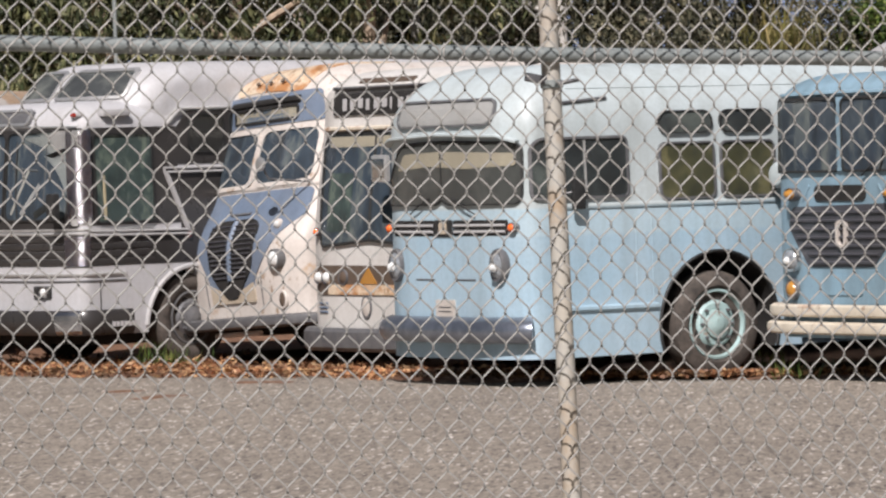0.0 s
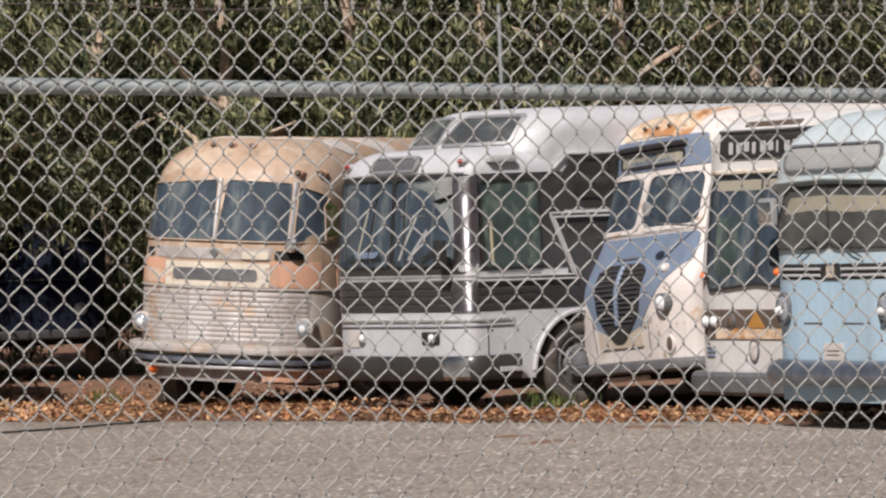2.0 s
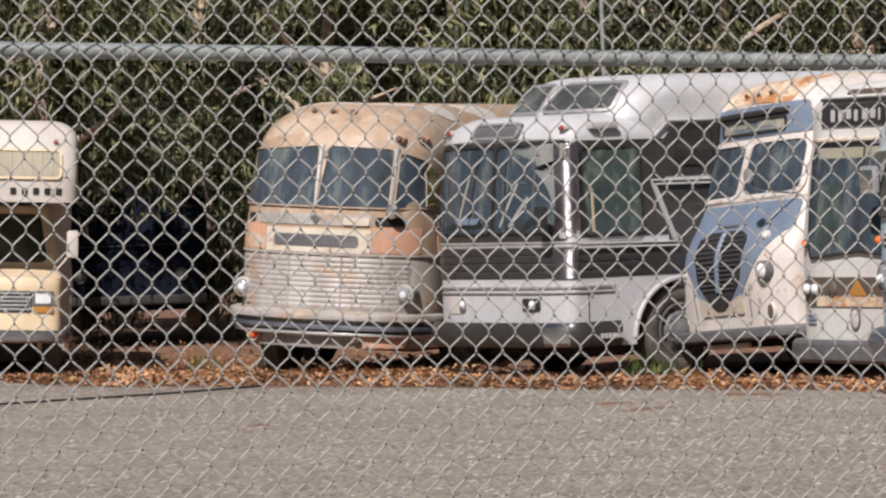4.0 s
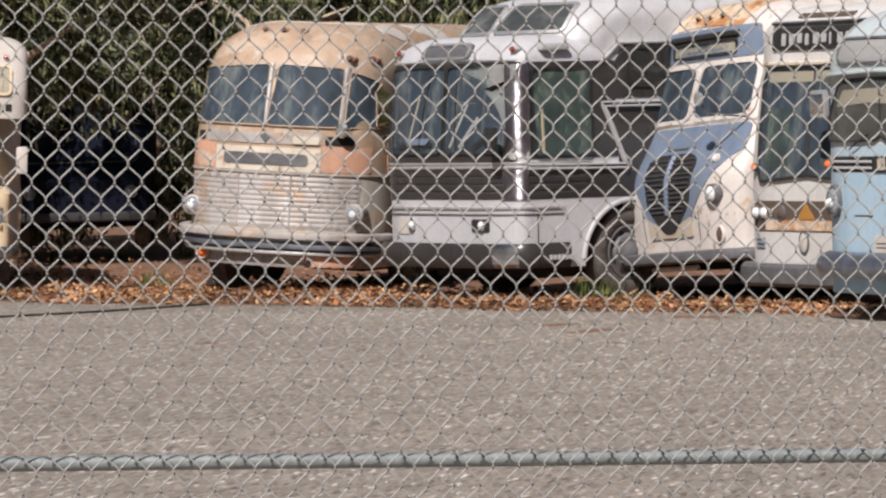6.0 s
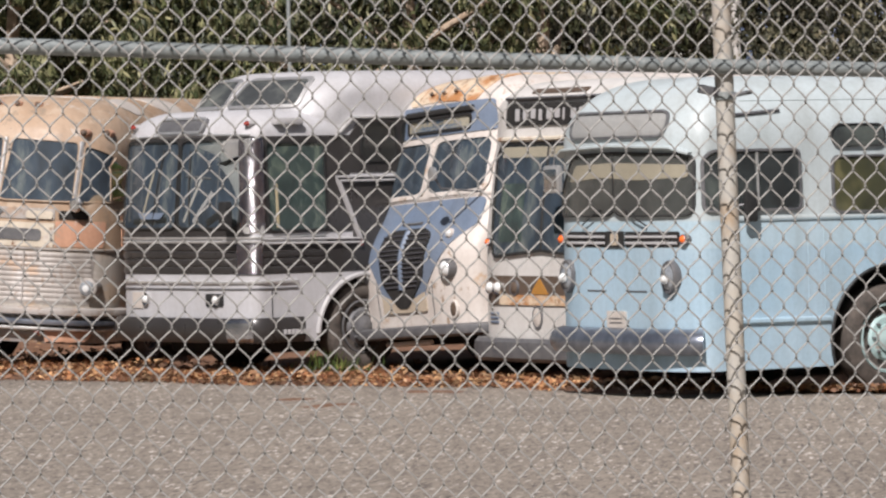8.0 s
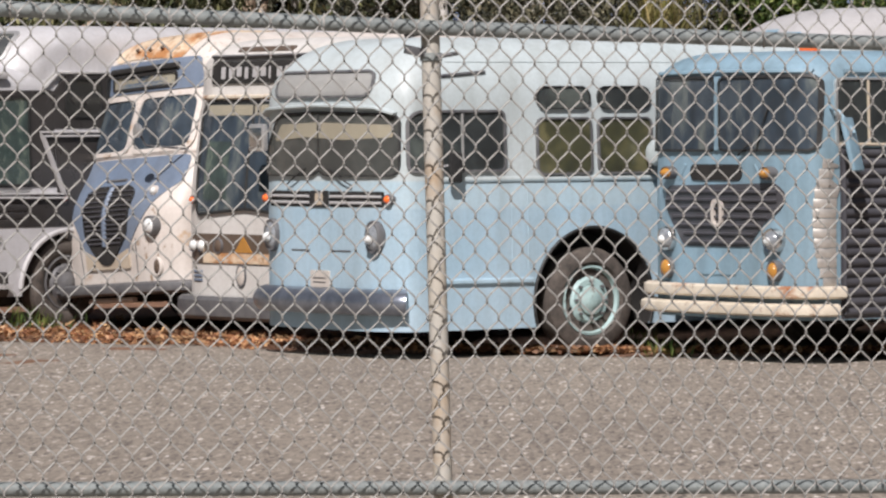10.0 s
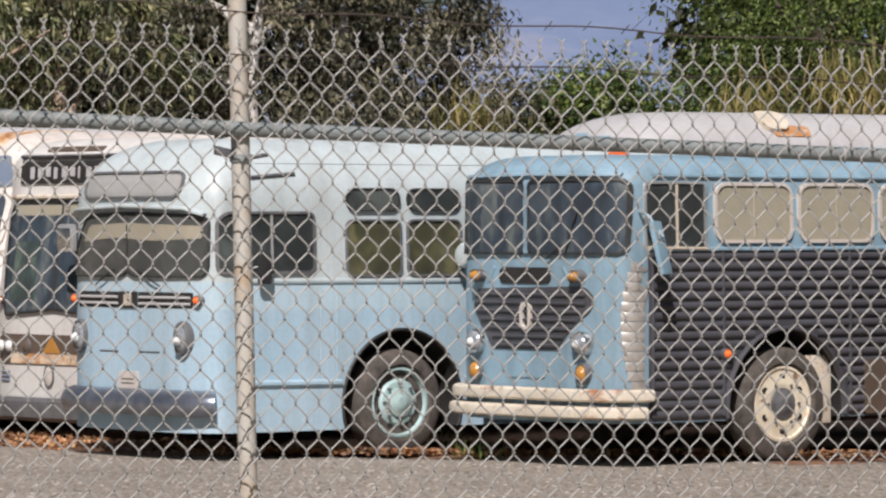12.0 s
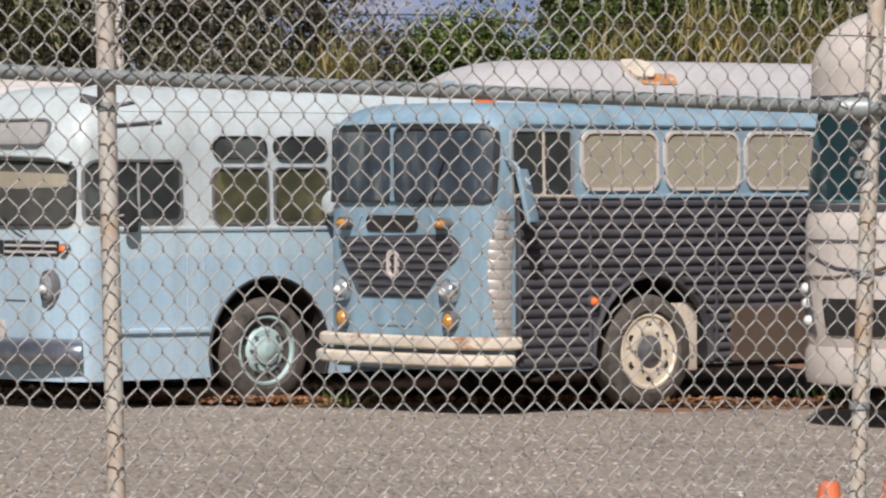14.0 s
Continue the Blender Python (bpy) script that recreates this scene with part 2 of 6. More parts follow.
M = {
    "asphalt": asphalt_mat(),
    "dirt": grainy("leaf_litter_soil", (0.09, 0.046, 0.028), (0.28, 0.16, 0.095), 9, 0.95, 0, 0.6, 0.02, (0.18, 0.092, 0.052)),
    "galv": grainy("galvanised_steel", (0.235, 0.265, 0.265), (0.38, 0.41, 0.40), 40, 0.5, 0.4, 0.1),
    "post": grainy("rust_stained_galvanised_steel", (0.52, 0.47, 0.39), (0.42, 0.29, 0.17), 3.2, 0.6, 0.1, 0.1, 0.003, (0.50, 0.48, 0.43)),
    "wire": grainy("weathered_wire", (0.30, 0.295, 0.28), (0.43, 0.42, 0.395), 30, 0.85, 0.0, 0.05),
    "dark_wire": grainy("rusty_barbed_wire", (0.05, 0.04, 0.035), (0.12, 0.09, 0.07), 50, 0.7, 0.3, 0.05),
    "tyre": grainy("tyre_rubber", (0.035, 0.031, 0.028), (0.12, 0.10, 0.085), 9, 0.85, 0, 0.4),
    "rubber": grainy("black_rubber", (0.012, 0.012, 0.012), (0.03, 0.03, 0.03), 20, 0.6, 0, 0.2),
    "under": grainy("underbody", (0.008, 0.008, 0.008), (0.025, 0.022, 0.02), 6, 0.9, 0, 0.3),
    "chrome": grainy("dull_chrome", (0.60, 0.59, 0.58), (0.85, 0.84, 0.82), 7, 0.27, 1.0, 0.15, 0.003),
    "bright": grainy("bright_metal", (0.66, 0.65, 0.63), (0.86, 0.85, 0.83), 9, 0.36, 0.75, 0.15, 0.003),
    "bumper": grainy("weathered_chrome", (0.34, 0.34, 0.36), (0.68, 0.68, 0.70), 4, 0.24, 0.95, 0.3, 0.01),
    "steelgrey": grainy("grey_steel", (0.10, 0.10, 0.11), (0.20, 0.20, 0.20), 5, 0.5, 0.3, 0.3, 0.01),
    "ltblue": paint("faded_light_blue_paint", (0.335, 0.48, 0.585), (0.45, 0.515, 0.53), 1.68, fade=0.13, streak=0.38, belt=((0.385, 0.52, 0.60), 1.42)),
    "blue": paint("sky_blue_paint", (0.215, 0.338, 0.425), fade=0.06, streak=0.6),
    "silver_white": paint("silver_white_paint", (0.47, 0.47, 0.485), streak=0.25, fade=0.06),
    "fluted_corner": grainy("fluted_corner_metal", (0.50, 0.46, 0.42), (0.74, 0.70, 0.65), 6, 0.32, 0.65, 0.2, 0.004),
    "clean_white": paint("chalky_white_paint", (0.60, 0.585, 0.56), streak=0.35, fade=0.05),
    "cream_rim": paint("cream_wheel_enamel", (0.66, 0.59, 0.46), rust=0.05, streak=0.4, rough=0.5),
    "polished": fluted_metal("polished_fluted_metal"),
    "blue_chrome": grainy("blue_grey_chrome", (0.16, 0.18, 0.22), (0.36, 0.39, 0.45), 4, 0.28, 0.75, 0.3, 0.01),
    "grime": paint("grimy_bare_metal", (0.33, 0.31, 0.30), rust=0.36, rust_col=(0.30, 0.19, 0.12), streak=0.7, rough=0.5, metal=0.3),
    "lens_grey": grainy("grey_lamp_glass", (0.20, 0.22, 0.24), (0.46, 0.49, 0.52), 18, 0.12, 0.3, 0.3, 0.004),
    "slate": paint("slate_blue_paint", (0.13, 0.175, 0.25), fade=0.10, streak=0.35),
    "cream": paint("cream_paint", (0.60, 0.555, 0.515), rust=0.10, rust_col=(0.42, 0.26, 0.13), streak=0.3, fade=0.05),
    "white": paint("white_paint", (0.43, 0.425, 0.43), streak=0.25, fade=0.06),
    "rustroof": paint("rusted_roof_paint", (0.66, 0.54, 0.40), rust=0.42, rust_col=(0.42, 0.20, 0.08), streak=0.3),
    "salmon": paint("sun_faded_orange_paint", (0.56, 0.32, 0.215), rust=0.20, rust_col=(0.54, 0.46, 0.36), streak=0.45, fade=0.2),
    "roof_tan": paint("sun_bleached_tan_paint", (0.47, 0.435, 0.39), (0.40, 0.275, 0.180), 1.50, rust=0.34, rust_col=(0.46, 0.36, 0.27), streak=0.45, fade=0.12),
    "alu": paint("weathered_aluminium", (0.44, 0.415, 0.395), rust=0.20, rust_col=(0.40, 0.29, 0.21), streak=0.7, rough=0.5, metal=0.22),
    "black": paint("dark_brown_black_paint", (0.030, 0.027, 0.026), streak=0.3, fade=0.02, rough=0.3),
    "charcoal": paint("charcoal_paint", (0.058, 0.058, 0.068), streak=0.4, fade=0.03, rough=0.42),
    "tan": paint("tan_curtain", (0.46, 0.39, 0.30), streak=0.2, fade=0.05, rough=0.8),
    "beige": paint("beige_paint", (0.66, 0.52, 0.34), streak=0.3, fade=0.06),
    "rvwhite": paint("ivory_panel", (0.54, 0.495, 0.45), streak=0.25, fade=0.05),
    "rustywhite": paint("rusty_white_enamel", (0.62, 0.56, 0.46), rust=0.22, streak=0.5, rough=0.5),
    "greige": paint("greyish_blind", (0.44, 0.41, 0.40), streak=0.2, fade=0.05, rough=0.7),
    "teal_rim": paint("pale_teal_enamel", (0.36, 0.50, 0.50), rust=0.08, streak=0.4, rough=0.5),
    "brown": paint("brown_panel", (0.10, 0.07, 0.05), streak=0.2, fade=0.02),
    "glass": glass_mat("window_glass"),
    # colours of opaque window plates, with indoor gloom and reflections painted in
    "dim": inside_mat("painted_dim_interior", (0.012, 0.014, 0.016), (0.035, 0.04, 0.042), (0.11, 0.12, 0.11)),
    "grey_in": inside_mat("painted_grey_interior", (0.035, 0.036, 0.036), (0.075, 0.074, 0.070), (0.15, 0.145, 0.135), 1.0),
    "green_in": inside_mat("painted_green_interior", (0.015, 0.022, 0.024), (0.05, 0.075, 0.07), (0.24, 0.27, 0.21), 2.4, (1, 1, 0.6)),
    "bluein": inside_mat("painted_blue_interior", (0.012, 0.017, 0.024), (0.04, 0.058, 0.085), (0.19, 0.20, 0.19), 1.9, (1.6, 1, 0.5)),
    "olive_in": inside_mat("painted_olive_interior", (0.025, 0.025, 0.012), (0.075, 0.07, 0.03), (0.20, 0.17, 0.08), 2.2),
    "teal": inside_mat("teal_windscreen_lining", (0.05, 0.24, 0.31), (0.08, 0.36, 0.44), (0.12, 0.44, 0.50), 0.8),
    "amber": lens_mat("amber_lens", (0.40, 0.19, 0.035)),
    "red": lens_mat("red_lens", (0.28, 0.03, 0.02)),
    "orange": lens_mat("orange_lens", (0.85, 0.16, 0.03)),
    "lamp": grainy("headlight_glass", (0.66, 0.68, 0.67), (0.86, 0.87, 0.86), 14, 0.12, 0.1, 0.2, 0.004),
    "pale_bark": grainy("pale_gum_bark", (0.42, 0.38, 0.33), (0.74, 0.72, 0.69), 3, 0.85, 0, 0.4, 0.02),
    "dark_bark": grainy("dark_rough_bark", (0.05, 0.04, 0.03), (0.13, 0.10, 0.075), 6, 0.95, 0, 0.5, 0.02),
    "bark": grainy("eucalyptus_bark", (0.30, 0.21, 0.14), (0.62, 0.50, 0.38), 5, 0.9, 0, 0.4, 0.02),
    "leaf": leaf_mat("eucalyptus_leaves", (0.032, 0.044, 0.020), (0.130, 0.152, 0.070), (0.33, 0.32, 0.18)),
    "leaf_grey": leaf_mat("grey_green_leaves", (0.038, 0.042, 0.028), (0.125, 0.125, 0.082), (0.27, 0.25, 0.175)),
    "leaf_green": leaf_mat("bright_green_leaves", (0.032, 0.062, 0.014), (0.088, 0.138, 0.034), (0.20, 0.245, 0.07)),
    # near-black greens: the shade deep between crowns is in the leaf colour
    "leaf_deep": leaf_mat("shade_coloured_leaves", (0.010, 0.014, 0.007), (0.026, 0.032, 0.014), (0.06, 0.065, 0.03), 0.1),
    "straw": leaf_mat("dry_cane_leaves", (0.10, 0.10, 0.03), (0.20, 0.19, 0.06), (0.38, 0.31, 0.14)),
    "litter": leaf_mat("fallen_leaves", (0.15, 0.065, 0.035), (0.37, 0.175, 0.085), (0.55, 0.36, 0.20), 0.1),
    "stone": grainy("pale_stone", (0.40, 0.34, 0.26), (0.62, 0.55, 0.44), 6, 0.9),
    "cone": grainy("orange_plastic", (0.55, 0.12, 0.05), (0.75, 0.20, 0.08), 4, 0.6),
}
M["glass"].use_backface_culling = False


# ---- builders ----
def part(name, bm, material, parent=None, label="", smooth=35):
    """Links a bmesh as ONE mesh object, under a thing or a part where one is given."""
    me = bpy.data.meshes.new(name)
    bmesh.ops.recalc_face_normals(bm, faces=bm.faces)
    bm.to_mesh(me)
    bm.free()
    me.materials.append(M[material] if isinstance(material, str) else material)
    if smooth:
        me.shade_smooth()
        me.set_sharp_from_angle(angle=radians(smooth))
    ob = new(name, me)
    ob.parent = parent
    return tagged(ob, label)


def thing(name, m, label, category, group=""):
    ob = new(name)
    ob.empty_display_size = 0.2
    ob.matrix_world = m
    return tagged(ob, label, category, group)


def box_bm(x0, x1, y0, y1, z0, z1, bev=0.0, bm=None):
    bm = bm or bmesh.new()
    made = bmesh.ops.create_cube(bm, size=1)
    for v in made["verts"]:
        v.co = Vector((x0 + (v.co.x + .5) * (x1 - x0), y0 + (v.co.y + .5) * (y1 - y0), z0 + (v.co.z + .5) * (z1 - z0)))
    if bev:
        es = list({e for v in made["verts"] for e in v.link_edges})
        bmesh.ops.bevel(bm, geom=es, offset=bev, segments=2, affect="EDGES", profile=0.6)
    return bm


def tube_bm(pts, r, sides=8, bm=None, taper=None, closed_ends=True):
    """A round bar along a line of points."""
    bm = bm or bmesh.new()
    pts = [Vector(p) for p in pts]
    rings = []
    up = Vector((0.31, 0.17, 0.93)).normalized()
    for k, p in enumerate(pts):
        d = (pts[min(k + 1, len(pts) - 1)] - pts[max(k - 1, 0)]).normalized()
        a = d.cross(up)
        if a.length < 0.15:
            a = d.cross(Vector((1, 0, 0)))
        a.normalize()
        b = d.cross(a)
        rr = r if taper is None else r + (taper - r) * k / (len(pts) - 1)
        rings.append([bm.verts.new(p + (a * math.cos(t) + b * math.sin(t)) * rr) for t in (2 * math.pi * j / sides for j in range(sides))])
    for a, b in zip(rings, rings[1:]):
        for j in range(sides):
            bm.faces.new((a[j], a[(j + 1) % sides], b[(j + 1) % sides], b[j]))
    if closed_ends:
        bm.faces.new(rings[0][::-1])
        bm.faces.new(rings[-1])
    return bm


def lathe_bm(profile, axis="x", n=40, bm=None, centre=(0, 0, 0)):
    """Turns a profile of (radius, along) round an axis."""
    bm = bm or bmesh.new()
    c = Vector(centre)
    rings = []
    for r, a in profile:
        ring = []
        for j in range(n):
            t = 2 * math.pi * j / n
            p = (a, r * math.cos(t), r * math.sin(t)) if axis == "x" else (r * math.cos(t), a, r * math.sin(t)) if axis == "y" else (r * math.cos(t), r * math.sin(t), a)
            ring.append(bm.verts.new(c + Vector(p)))
        rings.append(ring)
    for a, b in zip(rings, rings[1:]):
        for j in range(n):
            bm.faces.new((a[j], a[(j + 1) % n], b[(j + 1) % n], b[j]))
    bm.faces.new(rings[0][::-1])
    bm.faces.new(rings[-1])
    return bm


def smooth01(a, b, x):
    t = min(1, max(0, (x - a) / (b - a)))
    return t * t * (3 - 2 * t)


class Coach:
    """A coach body of stacked plan outlines. Local axes: x to its near side, y towards its rear, z up; the origin on the ground
    under the middle of its front."""

    def __init__(self, root, hw, length, z0, top, front=(3.0, 0.35, 0.1), roof=(0.45, 0.5, 0.5), tumble=0.0, rake=None, tuck=0.0, crown=0.0):
        self.root, self.hw, self.length, self.z0, self.top = root, hw, length, z0, top
        self.p, self.lz, self.bulge = front
        self.rr, self.rs, self.rf = roof       # the roof's rounding: height, inwards at the sides, backwards at the front
        self.tumble, self.tuck, self.rake, self.crown = tumble, tuck, rake or (lambda z: 0.0), crown
        self.zs = sorted({round(z0 + (top - self.rr - z0) * k / 22, 4) for k in range(23)} | {round(top - self.rr + self.rr * math.sin(math.pi / 2 * k / 9), 4) for k in range(10)})

    def wide(self, z):
        w = self.hw - self.tumble * smooth01(self.z0 + 1.0, self.top - self.rr, z)
        w -= self.tuck * (1 - smooth01(self.z0, self.z0 + 0.5, z))
        u = min(1, max(0, (z - (self.top - self.rr)) / self.rr))
        return w - self.rs * (1 - math.sqrt(max(0, 1 - u * u))), self.rake(z) + self.rf * (1 - math.sqrt(max(0, 1 - u * u))), self.rf * 0.5 * (1 - math.sqrt(max(0, 1 - u * u)))

    def plan(self, z, lift=0.0):
        """The outline at height z from the far rear round the front to the near rear."""
        w, yf, yr = self.wide(z)
        w += lift
        y1 = self.lz - self.bulge + yf
        pts = []
        ys = [y1 + (self.length - yr - 0.25 - y1) * k / 26 for k in range(1, 27)]
        for y in reversed(ys):
            pts.append((-w, y))
        n = 96
        for k in range(n + 1):
            t = -math.pi / 2 + math.pi * k / n
            s, c = math.sin(t), max(0.0, math.cos(t))
            pts.append((w * math.copysign(abs(s) ** (2 / self.p), s), y1 - (self.lz + lift) * c ** (2 / self.p)))
        for y in ys:
            pts.append((w, y))
        for k in range(1, 12):
            t = math.pi / 2 - math.pi * k / 12
            s, c = math.sin(t), math.cos(t)
            pts.append((w * math.copysign(abs(s) ** 0.4, s), self.length - yr - 0.25 + 0.25 * c ** 0.4))
        return pts

    def shell(self, material, name="body", label="", arches=()):
        bm = bmesh.new()
        rings = []
        for z in self.zs:
            rings.append([bm.verts.new((x, y, z)) for x, y in self.plan(z)])
        n = len(rings[0])
        for a, b in zip(rings, rings[1:]):
            for j in range(n):
                bm.faces.new((a[j], a[(j + 1) % n], b[(j + 1) % n], b[j]))
        bm.faces.new(rings[0][::-1])
        bm.faces.new(rings[-1])
        bmesh.ops.recalc_face_normals(bm, faces=bm.faces)
        from mathutils.bvhtree import BVHTree
        self.tree = BVHTree.FromBMesh(bm)
        ob = part(name, bm, material, self.root, label)
        if arches:
            cuts = bmesh.new()
            for y, r in arches:
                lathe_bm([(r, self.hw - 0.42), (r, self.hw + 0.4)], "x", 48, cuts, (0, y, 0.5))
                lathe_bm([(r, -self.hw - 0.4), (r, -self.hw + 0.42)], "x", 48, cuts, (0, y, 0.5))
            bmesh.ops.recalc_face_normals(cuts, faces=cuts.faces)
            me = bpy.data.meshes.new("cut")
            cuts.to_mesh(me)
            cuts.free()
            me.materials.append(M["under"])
            c = new("cut", me)
            c.matrix_world = self.root.matrix_world
            mod = ob.modifiers.new("arch", "BOOLEAN")
            mod.operation, mod.object, mod.solver = "DIFFERENCE", c, "EXACT"
            mod.material_mode = "TRANSFER"
            bpy.context.view_layer.update()
            done = bpy.data.meshes.new_from_object(ob.evaluated_get(bpy.context.evaluated_depsgraph_get()))
            ob.modifiers.clear()
            ob.data = done
            done.shade_smooth()
            done.set_sharp_from_angle(angle=radians(35))
            bpy.data.objects.remove(c)
        self.body = ob
        return ob

    def on(self, face, u, v, lift=0.0):
        """The point of the skin at (across, height) of the front, or (along, height) of the near side, and lift outwards."""
        if face == "front":
            h = self.tree.ray_cast(Vector((u, -4, v)), Vector((0, 1, 0)))
            out = Vector((0, -1, 0))
        elif face == "roof":
            h = self.tree.ray_cast(Vector((u, v, 6)), Vector((0, 0, -1)))
            out = Vector((0, 0, 1))
        else:
            h = self.tree.ray_cast(Vector((4, u, v)), Vector((-1, 0, 0)))
            out = Vector((1, 0, 0))
        if h[0] is None:
            p = Vector((u, 0, v)) if face == "front" else Vector((self.hw, u, v))
            return p + out * lift
        nrm = h[1] if h[1].dot(out) > 0 else -h[1]
        return h[0] + (nrm * 0.7 + out * 0.3).normalized() * lift

    def patch_bm(self, face, outline, lift=0.01, sink=0.03, rings=9, bm=None):
        """A plate that follows the skin inside an outline."""
        bm = bm or bmesh.new()
        cx, cz = sum(p[0] for p in outline) / len(outline), sum(p[1] for p in outline) / len(outline)
        rows = []
        for k in range(1, rings + 1):
            f = k / rings
            rows.append([bm.verts.new(self.on(face, cx + (u - cx) * f, cz + (v - cz) * f, lift)) for u, v in outline])
        mid = bm.verts.new(self.on(face, cx, cz, lift))
        n = len(outline)
        for j in range(n):
            bm.faces.new((mid, rows[0][j], rows[0][(j + 1) % n]))
        rows.append([bm.verts.new(self.on(face, u, v, lift - sink)) for u, v in outline])
        for a, b in zip(rows, rows[1:]):
            for j in range(n):
                bm.faces.new((a[j], b[j], b[(j + 1) % n], a[(j + 1) % n]))
        return bm

    def patch(self, name, face, outline, material, parent=None, lift=0.01, sink=0.03, label="", rings=9):
        return part(name, self.patch_bm(face, outline, lift, sink, rings), material, parent or self.root, label)

    def ring(self, name, face, outline, width, material, parent=None, lift=0.018, label=""):
        """A frame round an outline that follows the skin."""
        n = len(outline)
        cx, cz = sum(p[0] for p in outline) / n, sum(p[1] for p in outline) / n
        grown = []
        for j in range(n):
            a, b = Vector(outline[j - 1]), Vector(outline[(j + 1) % n])
            d = (b - a).normalized()
            nr = Vector((d.y, -d.x))
            if nr.dot(Vector(outline[j]) - Vector((cx, cz))) < 0:
                nr = -nr
            grown.append(Vector(outline[j]) + nr * width)
        bm = bmesh.new()
        rows = [[bm.verts.new(self.on(face, u, v, l)) for u, v in o] for o, l in ((outline, -0.01), (outline, lift), (grown, lift), (grown, -0.01))]
        for a, b in zip(rows, rows[1:]):
            for j in range(n):
                bm.faces.new((a[j], b[j], b[(j + 1) % n], a[(j + 1) % n]))
        return part(name, bm, material, parent or self.root, label)

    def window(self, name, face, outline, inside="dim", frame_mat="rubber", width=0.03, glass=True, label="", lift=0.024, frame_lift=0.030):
        # no room behind: a plate on the skin carries the interior's darkness as colour
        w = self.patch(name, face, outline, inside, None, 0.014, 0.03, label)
        self.ring("frame", face, outline, width, frame_mat, w, frame_lift)
        if glass:
            self.patch("pane", face, [(u, v) for u, v in outline], "glass", w, lift, 0.004).visible_shadow = False
        return w

    def strip(self, name, face, pts, width, material, parent=None, lift=0.015, label="", steps=14):
        """A moulding along a line on the skin."""
        line = []
        for a, b in zip(pts, pts[1:]):
            for k in range(steps):
                line.append((a[0] + (b[0] - a[0]) * k / steps, a[1] + (b[1] - a[1]) * k / steps))
        line.append(pts[-1])
        bm = bmesh.new()
        rows = []
        for k, (u, v) in enumerate(line):
            a, b = Vector(line[max(0, k - 1)]), Vector(line[min(len(line) - 1, k + 1)])
            d = (b - a).normalized()
            nx, nz = -d.y * width / 2, d.x * width / 2
            rows.append([bm.verts.new(self.on(face, u + nx * s, v + nz * s, l)) for s, l in ((1, -0.01), (1, lift * 0.6), (0.45, lift), (-0.45, lift), (-1, lift * 0.6), (-1, -0.01))])
        for a, b in zip(rows, rows[1:]):
            for j in range(5):
                bm.faces.new((a[j], a[j + 1], b[j + 1], b[j]))
        bm.faces.new(rows[0])
        bm.faces.new(rows[-1][::-1])
        return part(name, bm, material, parent or self.root, label)

    def sweep(self, name, z, profile, material, keep, parent=None, label=""):
        """A bar of the profile (out, up) round the outline at height z, where keep(x, y) holds."""
        base = self.plan(z)
        m = len(base)
        line = [k for k in range(m) if keep(*base[k])]
        bm = bmesh.new()
        rows = []
        for k in line:
            a, b = Vector(base[max(0, k - 1)]), Vector(base[min(m - 1, k + 1)])
            d = (b - a).normalized()
            out = Vector((d.y, -d.x))
            if out.dot(Vector(base[k]) - Vector((0, 1.5))) < 0:
                out = -out
            rows.append([bm.verts.new((base[k][0] + out.x * o, base[k][1] + out.y * o, z + h)) for o, h in profile])
        n = len(profile)
        for a, b in zip(rows, rows[1:]):
            for j in range(n):
                bm.faces.new((a[j], a[(j + 1) % n], b[(j + 1) % n], b[j]))
        bm.faces.new(rows[0])
        bm.faces.new(rows[-1][::-1])
        return part(name, bm, material, parent or self.root, label)

    def lamp(self, name, face, u, v, r, lens="lamp", rim="chrome", tall=1.0, parent=None, label="", depth=0.05):
        """A round lamp: a rim ring and a domed lens that face outwards."""
        p = self.on(face, u, v, 0)
        ax = "y" if face == "front" else "x"
        s = -1 if face == "front" else 1
        bm = lathe_bm([(r, -0.04 * s), (r * 1.03, depth * 0.6 * s), (r * 0.95, depth * s), (r * 0.82, depth * 0.9 * s)], ax, 28, None, (0, 0, 0))
        for w in bm.verts:
            w.co.z *= tall
            w.co += p
        ob = part(name, bm, rim, parent or self.root, label)
        bm = lathe_bm([(r * 0.84, depth * 0.7 * s), (r * 0.7, depth * 1.1 * s), (r * 0.4, depth * 1.45 * s), (r * 0.08, depth * 1.55 * s)], ax, 24)
        for w in bm.verts:
            w.co.z *= tall
            w.co += p
        part("lens", bm, lens, ob)
        return ob


def rrect(x0, x1, z0, z1, r, n=6):
    """A rounded rectangle as an outline; r: one radius, or four from the low left anticlockwise."""
    rs = r if isinstance(r, (tuple, list)) else (r,) * 4
    out = []
    for (cx, cz, a0), q in zip(((x0, z0, 180), (x1, z0, 270), (x1, z1, 0), (x0, z1, 90)), rs):
        sx, sz = (1 if cx == x0 else -1), (1 if cz == z0 else -1)
        for k in range(n + 1):
            t = radians(a0 + 90 * k / n)
            out.append((cx + sx * q + q * math.cos(t), cz + sz * q + q * math.sin(t)))
    return dense(out)


def dense(out, step=0.12):
    res = []
    for a, b in zip(out, out[1:] + out[:1]):
        d = math.hypot(b[0] - a[0], b[1] - a[1])
        n = max(1, int(d / step))
        for k in range(n):
            res.append((a[0] + (b[0] - a[0]) * k / n, a[1] + (b[1] - a[1]) * k / n))
    return res


